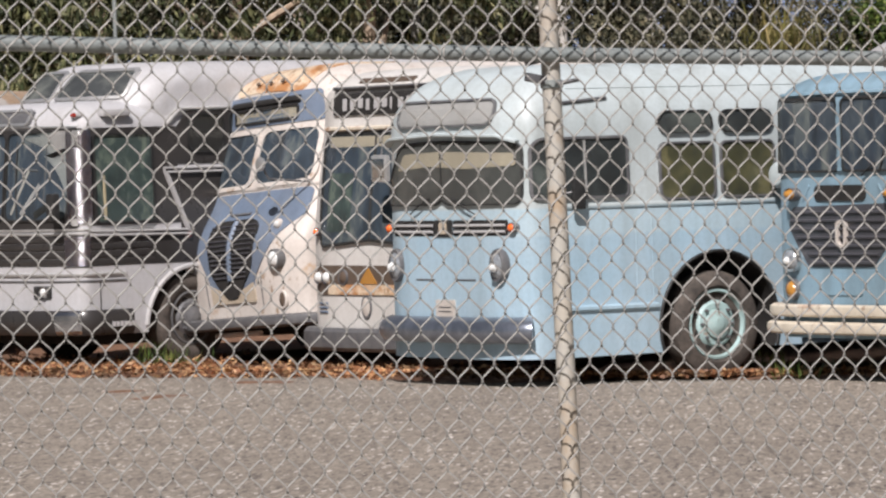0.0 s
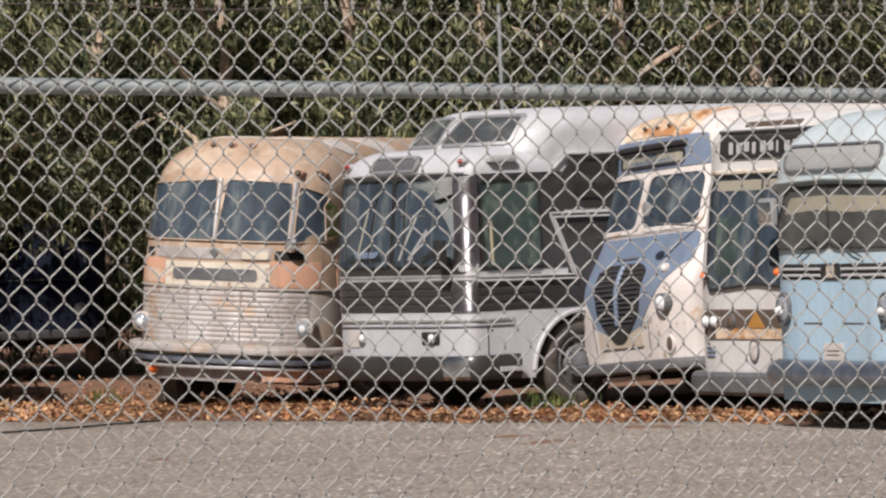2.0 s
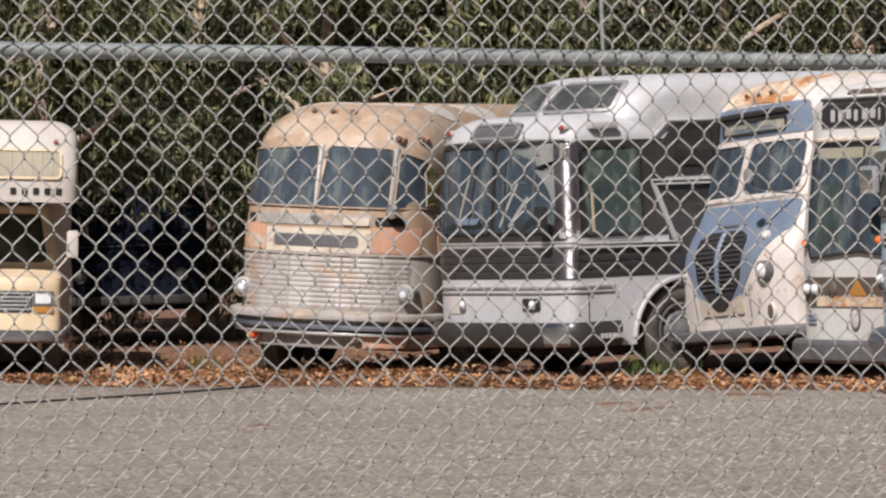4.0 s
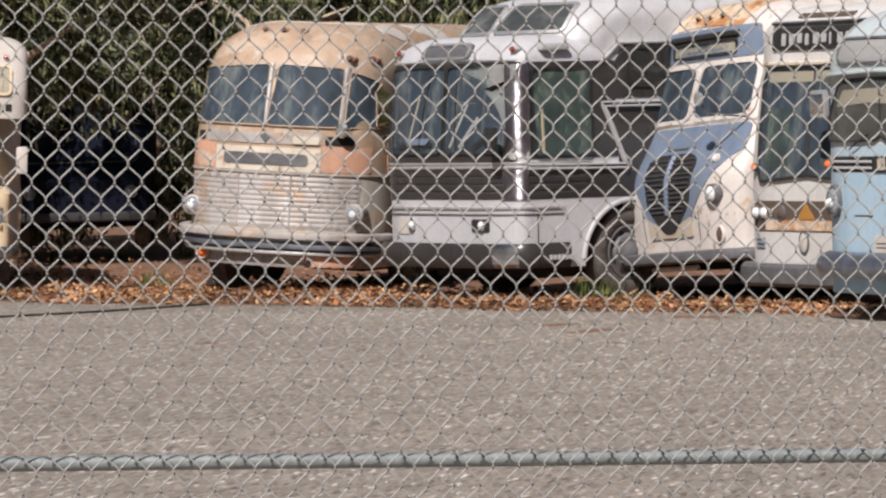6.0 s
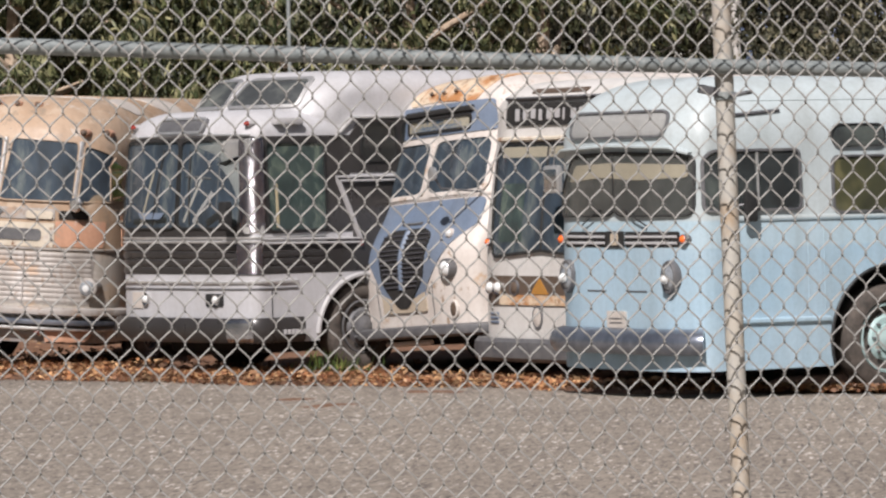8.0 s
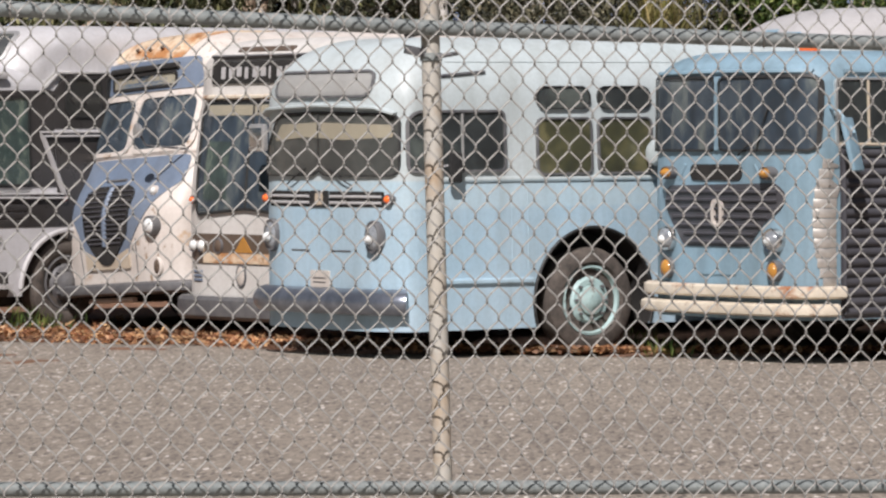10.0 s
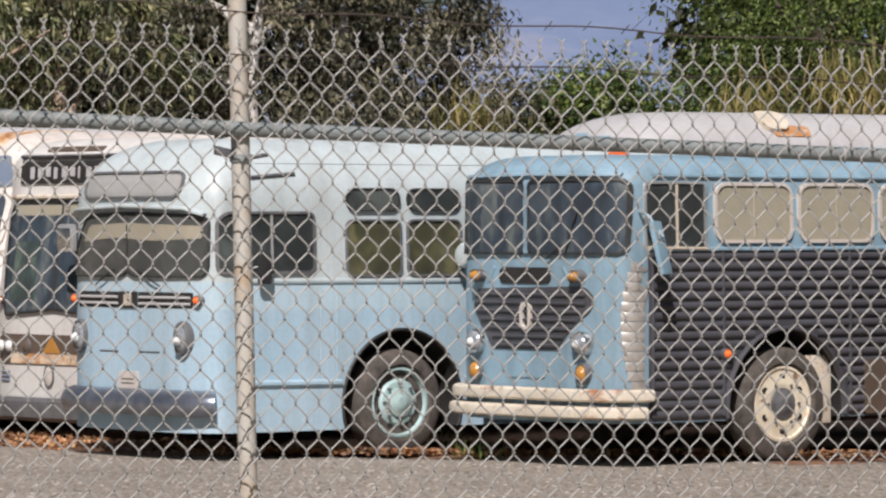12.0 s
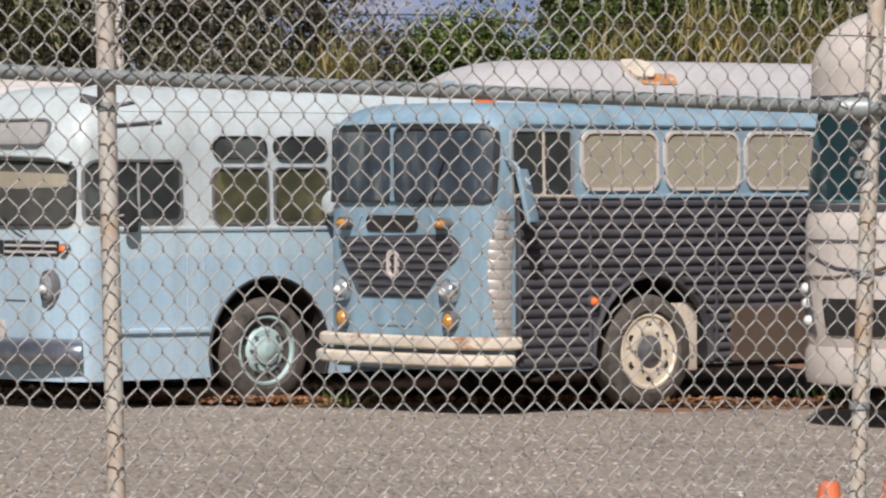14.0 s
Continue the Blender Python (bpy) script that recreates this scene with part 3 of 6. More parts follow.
def rpoly(pts, r=0.06, n=4):
    """A polygon with its corners rounded."""
    out = []
    m = len(pts)
    for k in range(m):
        p, a, b = Vector(pts[k]), Vector(pts[k - 1]), Vector(pts[(k + 1) % m])
        q = min(r, (a - p).length * 0.45, (b - p).length * 0.45)
        s, e = p + (a - p).normalized() * q, p + (b - p).normalized() * q
        for j in range(n + 1):
            t = j / n
            out.append(tuple(s * (1 - t) ** 2 + p * 2 * t * (1 - t) + e * t * t))
    return dense(out)


def wheel(parent, x, y, r=0.51, width=0.28, rim="bright", dish=0.05, hub_mat=None, rim_r=0.29, side=1, holes=8, up=0.0):
    """A bus wheel: tyre with a tread shoulder, rim with hand holes, hub with nuts."""
    s = side
    w = part("wheel", lathe_bm([(rim_r * 0.9, -width * s), (r * 0.8, -width * s), (r * 0.97, -width * 0.9 * s), (r, -width * 0.75 * s), (r, -width * 0.2 * s), (r * 0.975, -width * 0.07 * s), (r * 0.86, 0.012 * s),
                              (r * 0.72, 0.012 * s), (rim_r * 1.06, -0.02 * s), (rim_r, -0.05 * s)], "x", 56, None, (x, y, r + up)), "tyre", parent, "black bus wheel with dusty tyre")
    part("rim", lathe_bm([(rim_r * 1.03, -0.09 * s), (rim_r * 1.04, -0.012 * s), (rim_r * 0.97, -0.008 * s), (rim_r * 0.93, -dish * s), (rim_r * 0.78, -dish * 1.25 * s), (rim_r * 0.62, -dish * 0.5 * s), (rim_r * 0.46, -dish * 0.45 * s), (rim_r * 0.44, -dish * 0.6 * s)], "x", 48, None, (x, y, r + up)), rim, w)
    part("hub", lathe_bm([(rim_r * 0.45, -dish * s), (rim_r * 0.43, 0.0), (rim_r * 0.27, 0.012 * s), (rim_r * 0.20, 0.028 * s), (rim_r * 0.1, 0.032 * s)], "x", 24, None, (x, y, r + up)), hub_mat or rim, w)
    for k in range(holes):
        t = 2 * math.pi * (k + 0.5) / holes
        part("hand_hole", lathe_bm([(0.034, -dish * 1.5 * s), (0.034, -dish * 0.80 * s), (0.01, -dish * 0.84 * s)], "x", 10, None, (x, y + rim_r * 0.72 * math.cos(t), r + up + rim_r * 0.72 * math.sin(t))), "under", w)
        t = 2 * math.pi * k / holes
        part("nut", lathe_bm([(0.016, -dish * s), (0.016, 0.008 * s), (0.008, 0.012 * s)], "x", 6, None, (x, y + rim_r * 0.56 * math.cos(t), r + up + rim_r * 0.56 * math.sin(t))), "steelgrey", w)
    return w


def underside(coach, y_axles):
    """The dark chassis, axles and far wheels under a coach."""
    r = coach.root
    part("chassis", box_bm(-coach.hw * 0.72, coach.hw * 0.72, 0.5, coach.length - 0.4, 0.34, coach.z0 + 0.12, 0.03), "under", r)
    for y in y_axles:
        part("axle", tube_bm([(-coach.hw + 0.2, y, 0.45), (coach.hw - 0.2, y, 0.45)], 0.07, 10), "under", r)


# ---- ground ----
def ground_z(x):
    """The lot is level, and rises a hand's breadth to the far left."""
    return 0.02 * math.log1p(math.exp(-(x + 13) * 1.2)) / 1.2 if x > -40 else 0.02 * 27


EDGE_X = (-60, -25, -16.5, -13.6, -11.1, -8.6, -7.6, -4.8, -3.4, -2.7, 0, 2.4, 4.2, 8, 30, 60)
EDGE_Y = (85, 60, 53.0, 50.4, 49.4, 48.0, 46.9, 45.6, 43.8, 43.4, 42.7, 42.5, 42.0, 41.5, 40, 38)


def edge(x):
    """Where the asphalt ends, ragged."""
    y = float(np.interp(x, EDGE_X, EDGE_Y))
    return y + 0.30 * noise.noise((x * 0.8, 3.1, 0)) + 0.16 * noise.noise((x * 3.7, 9.0, 0))


def sheet(name, xs, rows, z, material, label):
    bm = bmesh.new()
    grid = [[bm.verts.new((x, y, z(x, y))) for y in rows(x)] for x in xs]
    for a, b in zip(grid, grid[1:]):
        for j in range(len(a) - 1):
            bm.faces.new((a[j], b[j], b[j + 1], a[j + 1]))
    ob = part(name, bm, material, None, label)
    return tagged(ob, kind="structure")


spread = lambda a, b, n: [a + (b - a) * k / n for k in range(n + 1)]
ground = sheet("ground", [-4000, -900, -200, -60] + spread(-30, 24, 108) + [60, 200, 900, 4000], lambda x: [-900, -100, -20, 20, 36] + spread(40, 64, 72) + [70, 90, 200, 900, 4900],
               lambda x, y: ground_z(x) - 0.03 + (0.05 * noise.noise((x * 0.9, y * 0.9, 1.7)) + 0.025 * noise.noise((x * 3, y * 3, 5)) if 41 < y < 64 and abs(x) < 28 else 0.0), "dirt", "bare soil strewn with dry reddish leaves")
asphalt = sheet("road", [-60, -40] + spread(-26, 14, 200) + [30, 60], lambda x: [-40, 0, 12, 20, 26, 32, 36, 39] + [39 + (edge(x) - 39) * k / 6 for k in range(1, 7)] + [edge(x) + 0.12],
                lambda x, y: ground_z(x) + 0.012 * noise.noise((x * 0.35, y * 0.2, 0)) - (0.07 if y > edge(x) + 0.06 else 0.0), "asphalt", "worn grey asphalt yard with pale stone chips")

# a thin hose across the asphalt
hose = [Vector((-13.7 + 2.5 * f, 45.3 + 3.55 * f + 0.12 * math.sin(f * 7), 0)) for f in spread(0, 1, 30)]
for p in hose:
    p.z = ground_z(p.x) + 0.03
tagged(part("hose", tube_bm(hose, 0.013, 8), "under", None, "thin black hose lying across the asphalt"), category="hose")


def flakes(name, n, place, size, material, label, flat=0.25, kind="stuff", parent=None):
    """Many small leaves; place(rng) gives the middle of each and its lean."""
    rng = np.random.default_rng(len(name) * 7 + n)
    c, d, u = place(rng, n)
    l = size[0] * rng.uniform(0.6, 1.35, (n, 1))
    w = size[1] * rng.uniform(0.6, 1.3, (n, 1))
    d = d / np.linalg.norm(d, axis=1, keepdims=True)
    s = np.cross(d, u)
    s /= np.linalg.norm(s, axis=1, keepdims=True) + 1e-9
    co = np.stack([c - d * l * 0.5, c + s * w * 0.5 - d * l * 0.08, c + d * l * 0.5, c - s * w * 0.5 - d * l * 0.08], 1).reshape(-1, 3)
    me = bpy.data.meshes.new(name)
    me.vertices.add(4 * n)
    me.vertices.foreach_set("co", co.ravel())
    me.loops.add(4 * n)
    me.loops.foreach_set("vertex_index", np.arange(4 * n))
    me.polygons.add(n)
    me.polygons.foreach_set("loop_start", np.arange(n) * 4)
    me.polygons.foreach_set("loop_total", np.full(n, 4))
    me.update(calc_edges=True)
    me.materials.append(M[material])
    ob = new(name, me)
    ob.parent = parent
    return tagged(ob, label, kind=kind)


def litter_place(rng, n):
    x = -17.5 + 23.5 * rng.uniform(0, 1, n) ** 2.3
    band = np.where(x < -10, 4.2, np.where(x < -6, 2.4, np.where(x < -2, 1.3, 0.35)))
    e = np.interp(x, EDGE_X, EDGE_Y)
    y = e + 0.05 + np.abs(rng.normal(0, 1, n)) * band * 0.7 - np.where(x < -4, 0.25, 0.0)
    far = np.array([ground_z(v) for v in x])
    c = np.stack([x, y, far + rng.uniform(0.0, 0.05, n) + 0.03 * (y > e)], 1)
    d = rng.normal(0, 1, (n, 3)) * (1, 1, 0.35)
    u = rng.normal(0, 0.5, (n, 3)) + (0, 0, 1.2)
    return c, d, u


tagged(flakes("leaf_litter", 30000, litter_place, (0.085, 0.04), "litter", "dry brown leaves fallen along the asphalt edge"), category="leaves")


def tuft(x, y, n, h, seed, material="leaf_green"):
    def place(rng, k):
        c = np.stack([rng.normal(0, 0.16, k), rng.normal(0, 0.10, k), rng.uniform(0.02, h, k)], 1)
        d = np.stack([rng.normal(0, 0.35, k), rng.normal(0, 0.35, k), np.ones(k)], 1)
        return c, d, rng.normal(0, 1, (k, 3))
    ob = flakes("weed", n, place, (0.16, 0.018), material, "small green weed at the asphalt edge", kind="stuff")
    ob.location = (x, y, ground_z(x))
    return tagged(ob, category="weed", group="weeds along the edge")


# ---- the chain-link fence ----
FENCE_X = lambda s: -0.64 + 0.905 * s            # s: metres along the fence from the line post
FENCE_Y = lambda s: 12.85 + 0.47 * FENCE_X(s)


# the rails fall gently to the right, with a slight kink at the line post
top_z = lambda s: 2.473 - (0.0448 if s < 0 else 0.0345) * 0.905 * s
mid_z = lambda s: 1.188 - 0.0385 * 0.905 * s
fence = thing("chain_link_fence", pose(0, 0, 0), "tall galvanised chain-link fence with pipe rails and barbed wire", "fence")
S0, S1, PITCH = -3.2, 4.9, 0.0716
back = Vector((-0.4254, 0.905, 0))


def fence_at(s, z, off=0.0):
    return Vector((FENCE_X(s), FENCE_Y(s), z)) + back * off


steps = spread(S0, S1, 60)
part("top_rail", tube_bm([fence_at(s, top_z(s), 0.042) for s in steps], 0.0215, 16), "galv", fence)
part("middle_rail", tube_bm([fence_at(s, mid_z(s), 0.042) for s in steps], 0.0205, 16), "galv", fence)
for s, r, lean in ((S0, 0.026, 0), (0.05, 0.0265, 0.0325), (2.49, 0.027, -0.070), (S1, 0.024, 0)):
    base, head = fence_at(s + lean * 1.2, -0.3, 0.075), fence_at(s - lean * 1.2, 3.25, 0.075)
    post = part("post", tube_bm([base, head], r, 16), "post", fence)
    part("post_cap", lathe_bm([(r * 1.12, -0.03), (r * 1.15, 0.01), (r * 0.8, 0.03), (r * 0.2, 0.04)], "z", 16, None, head), "galv", post)
    p = fence_at(s - lean * 0.6, top_z(s) - 0.08, 0.075)
    part("band", lathe_bm([(r * 1.05, -0.012), (r * 1.2, -0.01), (r * 1.2, 0.01), (r * 1.05, 0.012)], "z", 16, None, p), "galv", post)
    for k, dz in enumerate((0.0, 0.055) if s < 2 else (-0.10, -0.04, 0.03, 0.10)):
        q = fence_at(s - lean * 0.6 - 0.045, top_z(s) - 0.065 + dz, 0.07)
        bm = box_bm(-0.035, 0.03, -0.012, 0.012, -0.012, 0.012, 0.004)
        bmesh.ops.transform(bm, matrix=Matrix.Translation(q) @ pose(0, 0, 0, 0, 12 * (-1) ** k, 25), verts=bm.verts)
        part("bracket", bm, "steelgrey", post)
    part("bolt", tube_bm([p + Vector((0.02, -0.03, 0)), p + Vector((0.075, -0.01, 0.01))], 0.007, 6), "steelgrey", post)
    if s > 2 and s < 3:
        for dz in (-1.9, -1.4, -0.9, -0.5, -0.2):
            part("tension_band", lathe_bm([(r * 1.05, -0.012), (r * 1.18, -0.011), (r * 1.18, 0.011), (r * 1.05, 0.012)], "z", 16, None, fence_at(s + (-0.5 * dz - 0.4) * lean * 0.7, top_z(s) + dz, 0.075)), "galv", post)
        part("rail_cup", lathe_bm([(0.02, -0.06), (0.034, -0.05), (0.034, 0.05), (0.02, 0.06)], "x", 14, None, fence_at(s - 0.06, top_z(s), 0.035)), "galv", post)


def picket(odd):
    """One zigzag wire of the netting, hooked into its neighbours, with its two ends twisted at the top."""
    h, v, rows = PITCH / 2, 0.0476, 52
    pts = []
    for k in range(rows + 1):
        side = (k + odd) % 2
        x, z = side * h + (0.0012 if side else -0.0012), -k * v
        y = 0.0036 if side else -0.0036
        q = 0.0058 if side else -0.0058
        pts += [(x - q, y * 0.5, z + 0.0120), (x - q * 0.1, y, z + 0.0045), (x - q * 0.1, -y, z - 0.0045), (x - q, -y * 0.5, z - 0.0120)]
    x0 = pts[0][0]
    side = odd % 2
    tip = h if side else 0
    lean = -0.012 if side else 0.012
    head = [(tip + lean * 0.85, 0.004, 0.040), (tip + lean * 0.20, 0.003, 0.030), (tip - lean * 0.12, 0.001, 0.019)]
    bm = tube_bm(head + [Vector(p) for p in pts], 0.0025, 5)
    me_owner = part("wire", bm, "wire", fence, smooth=60)
    return me_owner.data, me_owner


wires = [picket(0), picket(1)]
turn = Matrix.Rotation(math.atan2(0.4254, 0.905), 4, "Z")
hang = Matrix.Rotation(0.012, 4, "Y")   # the netting hangs a little out of true
for i, j in enumerate(range(-88, 132)):
    s = -0.0044 + j * 0.03582 - 5e-6 * j * j
    me, first = wires[j % 2]
    w = first if i < 2 else new("wire", me)
    w.parent = fence
    w.matrix_basis = Matrix.Translation(fence_at(s, top_z(s) + 0.240 + 0.015 * max(-3, min(2.5, s)), 0.0)) @ turn @ hang
for up in (0.213, 0.332, 0.54):
    part("barbed_wire", tube_bm([fence_at(s, top_z(s) + up + 0.006 * math.sin(s * 9 + up * 50), 0.05) for s in spread(S0, S1, 120)], 0.0024, 5), "dark_wire", fence, "thin rusty barbed wire")
    for k in range(64):
        s = S0 + 0.05 + k * 0.125
        c = fence_at(s, top_z(s) + up + 0.006 * math.sin(s * 9 + up * 50), 0.05)
        part("barb", tube_bm([c + Vector((0.012, 0, 0.014)), c, c + Vector((-0.012, 0.004, -0.012))], 0.0016, 4), "dark_wire", fence)
for k in range(18):
    s = S0 + 0.2 + k * 0.45
    part("tie", lathe_bm([(0.0225, -0.003), (0.026, -0.002), (0.026, 0.002), (0.0225, 0.003)], "x", 12, None, fence_at(s, top_z(s), 0.042)), "wire", fence)


# ---- trees ----
def crown(name, n, radius, height, base, leaf, material, clumps, seed, droop=1.0, spread_r=0.55):
    """Leaves in hanging clumps round a crown's shell and within it."""
    def place(rng, k):
        rng = np.random.default_rng(seed)
        t, f = rng.uniform(0, 2 * np.pi, clumps), rng.uniform(0.02, 1, clumps)
        rr = radius * np.sqrt(rng.uniform(0.22, 1.0, clumps)) * (0.62 + 0.38 * np.sin(np.pi * np.clip(f * 0.86 + 0.12, 0, 1)))
        mid = np.stack([rr * np.cos(t), rr * np.sin(t), base + f * (height - base)], 1)
        size = rng.uniform(0.5, 1.25, clumps)
        pick = rng.integers(0, clumps, k)
        off = rng.normal(0, 1, (k, 3)) * (spread_r, spread_r, spread_r * (0.8 + 0.5 * droop)) * size[pick][:, None]
        c = mid[pick] + off
        out = mid[pick] * (1, 1, 0) / (radius + 1e-6)
        d = out * 0.5 + rng.normal(0, 0.45, (k, 3)) + np.array([0, 0, -1.0 * droop])
        return c, d, rng.normal(0, 1, (k, 3))
    return place


def tree(name, x, y, n, radius, height, base, leaf, material, clumps, seed, label, trunk=0.22, droop=1.0, spread_r=0.55, limbs=7, lean=0.0):
    """A tapered trunk with limbs and a crown of single leaves."""
    rng = random.Random(seed)
    root = thing(name, pose(x, y, ground_z(x) - 0.05), label, "tree", "trees behind the buses")
    bm = bmesh.new()
    pts = [Vector((lean * k / 8 * height * 0.1 + 0.10 * math.sin(k * 1.3 + seed), 0.12 * math.cos(k * 1.1 + seed), height * 0.9 * k / 8)) for k in range(9)]
    tube_bm(pts, trunk, 10, bm, trunk * 0.25)
    for k in range(limbs):
        a = rng.uniform(0, 2 * math.pi)
        z0 = height * rng.uniform(0.32, 0.78)
        p = pts[int(z0 / (height * 0.9) * 8)]
        ln = radius * rng.uniform(0.55, 0.95)
        q = [Vector((p.x, p.y, p.z)) + Vector((math.cos(a), math.sin(a), 0)) * ln * f + Vector((0.1 * math.sin(f * 5 + k), 0.1 * math.cos(f * 4 + k), ln * (0.75 * f - 0.2 * f * f))) for f in (0, 0.25, 0.5, 0.75, 1.0)]
        tube_bm(q, trunk * 0.42, 7, bm, trunk * 0.08)
    part("trunk", bm, "pale_bark" if name == "gum_tree" else "dark_bark" if name == "pepper_tree" else "bark", root)
    flakes("crown", n, crown(name, n, radius, height, base, leaf, material, clumps, seed, droop, spread_r), leaf, material, "", kind="", parent=root)
    return root


GUM = "tall eucalyptus with hanging dark green leaves"
for k, (x, y, r, h) in enumerate(((-21.0, 66, 2.6, 9), (-18.6, 64.5, 2.3, 8.5), (-16.9, 70.0, 2.3, 9), (-13.9, 65.5, 2.2, 8.5), (-12.2, 66.8, 2.2, 9), (-10.2, 67.5, 2.2, 8.5), (-8.2, 68.5, 2.2, 9), (-6.3, 70, 2.2, 8.5))):
    tree("eucalyptus_tree", x, y, 19000, r, h, 0.2, (0.21, 0.046), "leaf", 110, 11 + k, GUM, 0.17, 0.8, 0.20, 6)
tree("eucalyptus_tree", -16.85, 61.0, 21000, 2.2, 8.0, 2.1, (0.21, 0.044), "leaf", 130, 31, GUM, 0.16, 0.8, 0.22, 6)
GREY = "eucalyptus with a pale trunk and grey-green leaves"
for k, (x, y, r, h) in enumerate(((-8.6, 78, 2.6, 10), (-6.2, 80, 2.6, 10), (-4.0, 79, 2.4, 10), (-2.0, 81, 2.2, 10), (-0.75, 84, 1.4, 9))):
    tree("gum_tree", x, y, 21000, r, h, 0.4, (0.16, 0.050), "leaf_grey", 120, 41 + k, GREY, 0.16, 0.7, 0.25, 6, lean=(-1) ** k * 0.5)
# added back row that closes the gaps; its shade is coloured in
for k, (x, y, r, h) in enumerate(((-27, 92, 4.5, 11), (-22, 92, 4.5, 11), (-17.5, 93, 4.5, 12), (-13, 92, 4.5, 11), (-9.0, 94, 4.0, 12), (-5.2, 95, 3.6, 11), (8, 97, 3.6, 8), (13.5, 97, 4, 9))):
    tree("backing_tree", x, y, 12000, r, h, 0.1, (0.42, 0.22), "leaf_deep", 150, 141 + k, "backing tree with leaves coloured dark for deep shade", 0.2, 0.5, 0.6, 4)
for k, (x, y, r, h) in enumerate(((6.4, 84, 2.7, 8.5), (10.2, 86, 3.0, 9), (13.8, 84, 3.0, 9))):
    tree("pepper_tree", x, y, 42000, r, h, 0.8, (0.10, 0.05), "leaf_green", 260, 71 + k, "dense pepper tree with bright green leaves", 0.25, 0.5, 0.33)


def bush(name, x, y, n, rx, h, leaf, material, seed, label, droop=-0.2):
    def place(rng, k):
        rng = np.random.default_rng(seed)
        cl = 90
        t = rng.uniform(0, 2 * np.pi, cl)
        f = rng.uniform(0, 1, cl)
        rr = rx * np.sqrt(rng.uniform(0.1, 1, cl)) * np.sqrt(1 - 0.75 * f * f)
        mid = np.stack([rr * np.cos(t), rr * np.sin(t) * 0.7, 0.15 + f * h * 0.9], 1)
        pick = rng.integers(0, cl, k)
        c = mid[pick] + rng.normal(0, 0.26, (k, 3))
        c[:, 2] = np.abs(c[:, 2])
        d = rng.normal(0, 0.6, (k, 3)) + np.array([0, 0, -droop])
        return c, d, rng.normal(0, 1, (k, 3))
    root = thing(name, pose(x, y, ground_z(x)), label, "bush", "bushes behind the buses")
    rng = random.Random(seed)
    bm = bmesh.new()
    for k in range(6):
        a = rng.uniform(0, 6.28)
        tube_bm([(0.1 * math.cos(a), 0.1 * math.sin(a), -0.1), (rx * 0.4 * math.cos(a), rx * 0.3 * math.sin(a), h * 0.5), (rx * 0.6 * math.cos(a), rx * 0.4 * math.sin(a), h * 0.85)], 0.04, 6, bm, 0.012)
    part("stem", bm, "bark", root)
    flakes("foliage", n, place, leaf, material, "", kind="", parent=root)
    return root


for k, (x, y, rx, h) in enumerate(((0.8, 76.6, 1.0, 4.9), (1.5, 77, 0.9, 4.2), (2.0, 76.4, 1.1, 5.1), (2.8, 77, 1.2, 5.0), (-2.2, 76, 1.9, 4.4), (4.6, 76, 1.9, 4.2), (6.8, 76, 2.0, 4.5), (9.2, 76, 2.0, 4.6), (11.5, 77, 2.0, 4.6))):
    bush("bush", x, y, 17000, rx, h, (0.12, 0.05), "leaf_grey" if k in (0, 1, 4, 6, 8) else "leaf_green", 90 + k, "loose green bush standing behind the parked buses")
for k, (x, y, h) in enumerate(((4.7, 73.4, 4.7), (6.2, 73.4, 4.9), (7.8, 73, 5.0), (-0.1, 74, 4.3))):
    bush("cane_clump", x, y, 2600, 0.75, h, (0.75, 0.035), "straw", 120 + k, "clump of tall yellowing cane grass", -1.6)


# ---- far mountain ----
def mountain_mat():
    m, nt, b = mat("haze_tinted_mountain", 1.0)
    # the blue of distant haze is mixed into the slope colours
    col = ramp(nt, noise_node(nt, coords(nt, (0.006, 0.006, 0.012)), 1.0, 7, 0.65), [(0.3, (0.12, 0.16, 0.26)), (0.5, (0.15, 0.19, 0.29)), (0.72, (0.23, 0.24, 0.31))])
    nt.links.new(col, b.inputs["Base Color"])
    b.inputs["Specular IOR Level"].default_value = 0.0
    return m


M["mountain"] = mountain_mat()
bm = bmesh.new()
rows = []
for i in range(121):
    x = -1400 + i * 24.0
    top = 174 - 0.00022 * (x - 70) ** 2 * (1 if x < 70 else 0.35) + 26 * noise.noise((x * 0.006, 0, 0)) + 9 * noise.noise((x * 0.03, 5, 0))
    top = max(20, top)
    rows.append([bm.verts.new((x, 2900 + 500 * f + 60 * noise.noise((x * 0.01, f * 3, 0)), top * (f ** 0.85) * (1 + 0.10 * noise.noise((x * 0.012, f * 5, 2)))) if f > 0 else (x, 2880, -30)) for f in (0, 0.15, 0.3, 0.45, 0.6, 0.75, 0.88, 1.0)] + [bm.verts.new((x, 3900, -30))])
for a, b in zip(rows, rows[1:]):
    for j in range(len(a) - 1):
        bm.faces.new((a[j], b[j], b[j + 1], a[j + 1]))
tagged(part("backdrop", bm, "mountain", None, "hazy blue mountain ridge far behind the trees"), category="mountain", kind="structure")


# ---- vehicles ----
def parked(name, o, yaw, label, category="bus", lean=0.0, pitch=0.0):
    return thing(name, pose(o[0], o[1], o[2]) @ pose(0, 0, 0, 0, 0, -yaw) @ pose(0, 0, 0, pitch, lean, 0), label, category, "parked old vehicles")


def bumper_profile(depth, h, gap=0.03):
    return [(gap, -h / 2), (gap + depth * 0.7, -h / 2), (gap + depth, -h * 0.34), (gap + depth * 1.05, 0), (gap + depth, h * 0.34), (gap + depth * 0.7, h / 2), (gap, h / 2)]


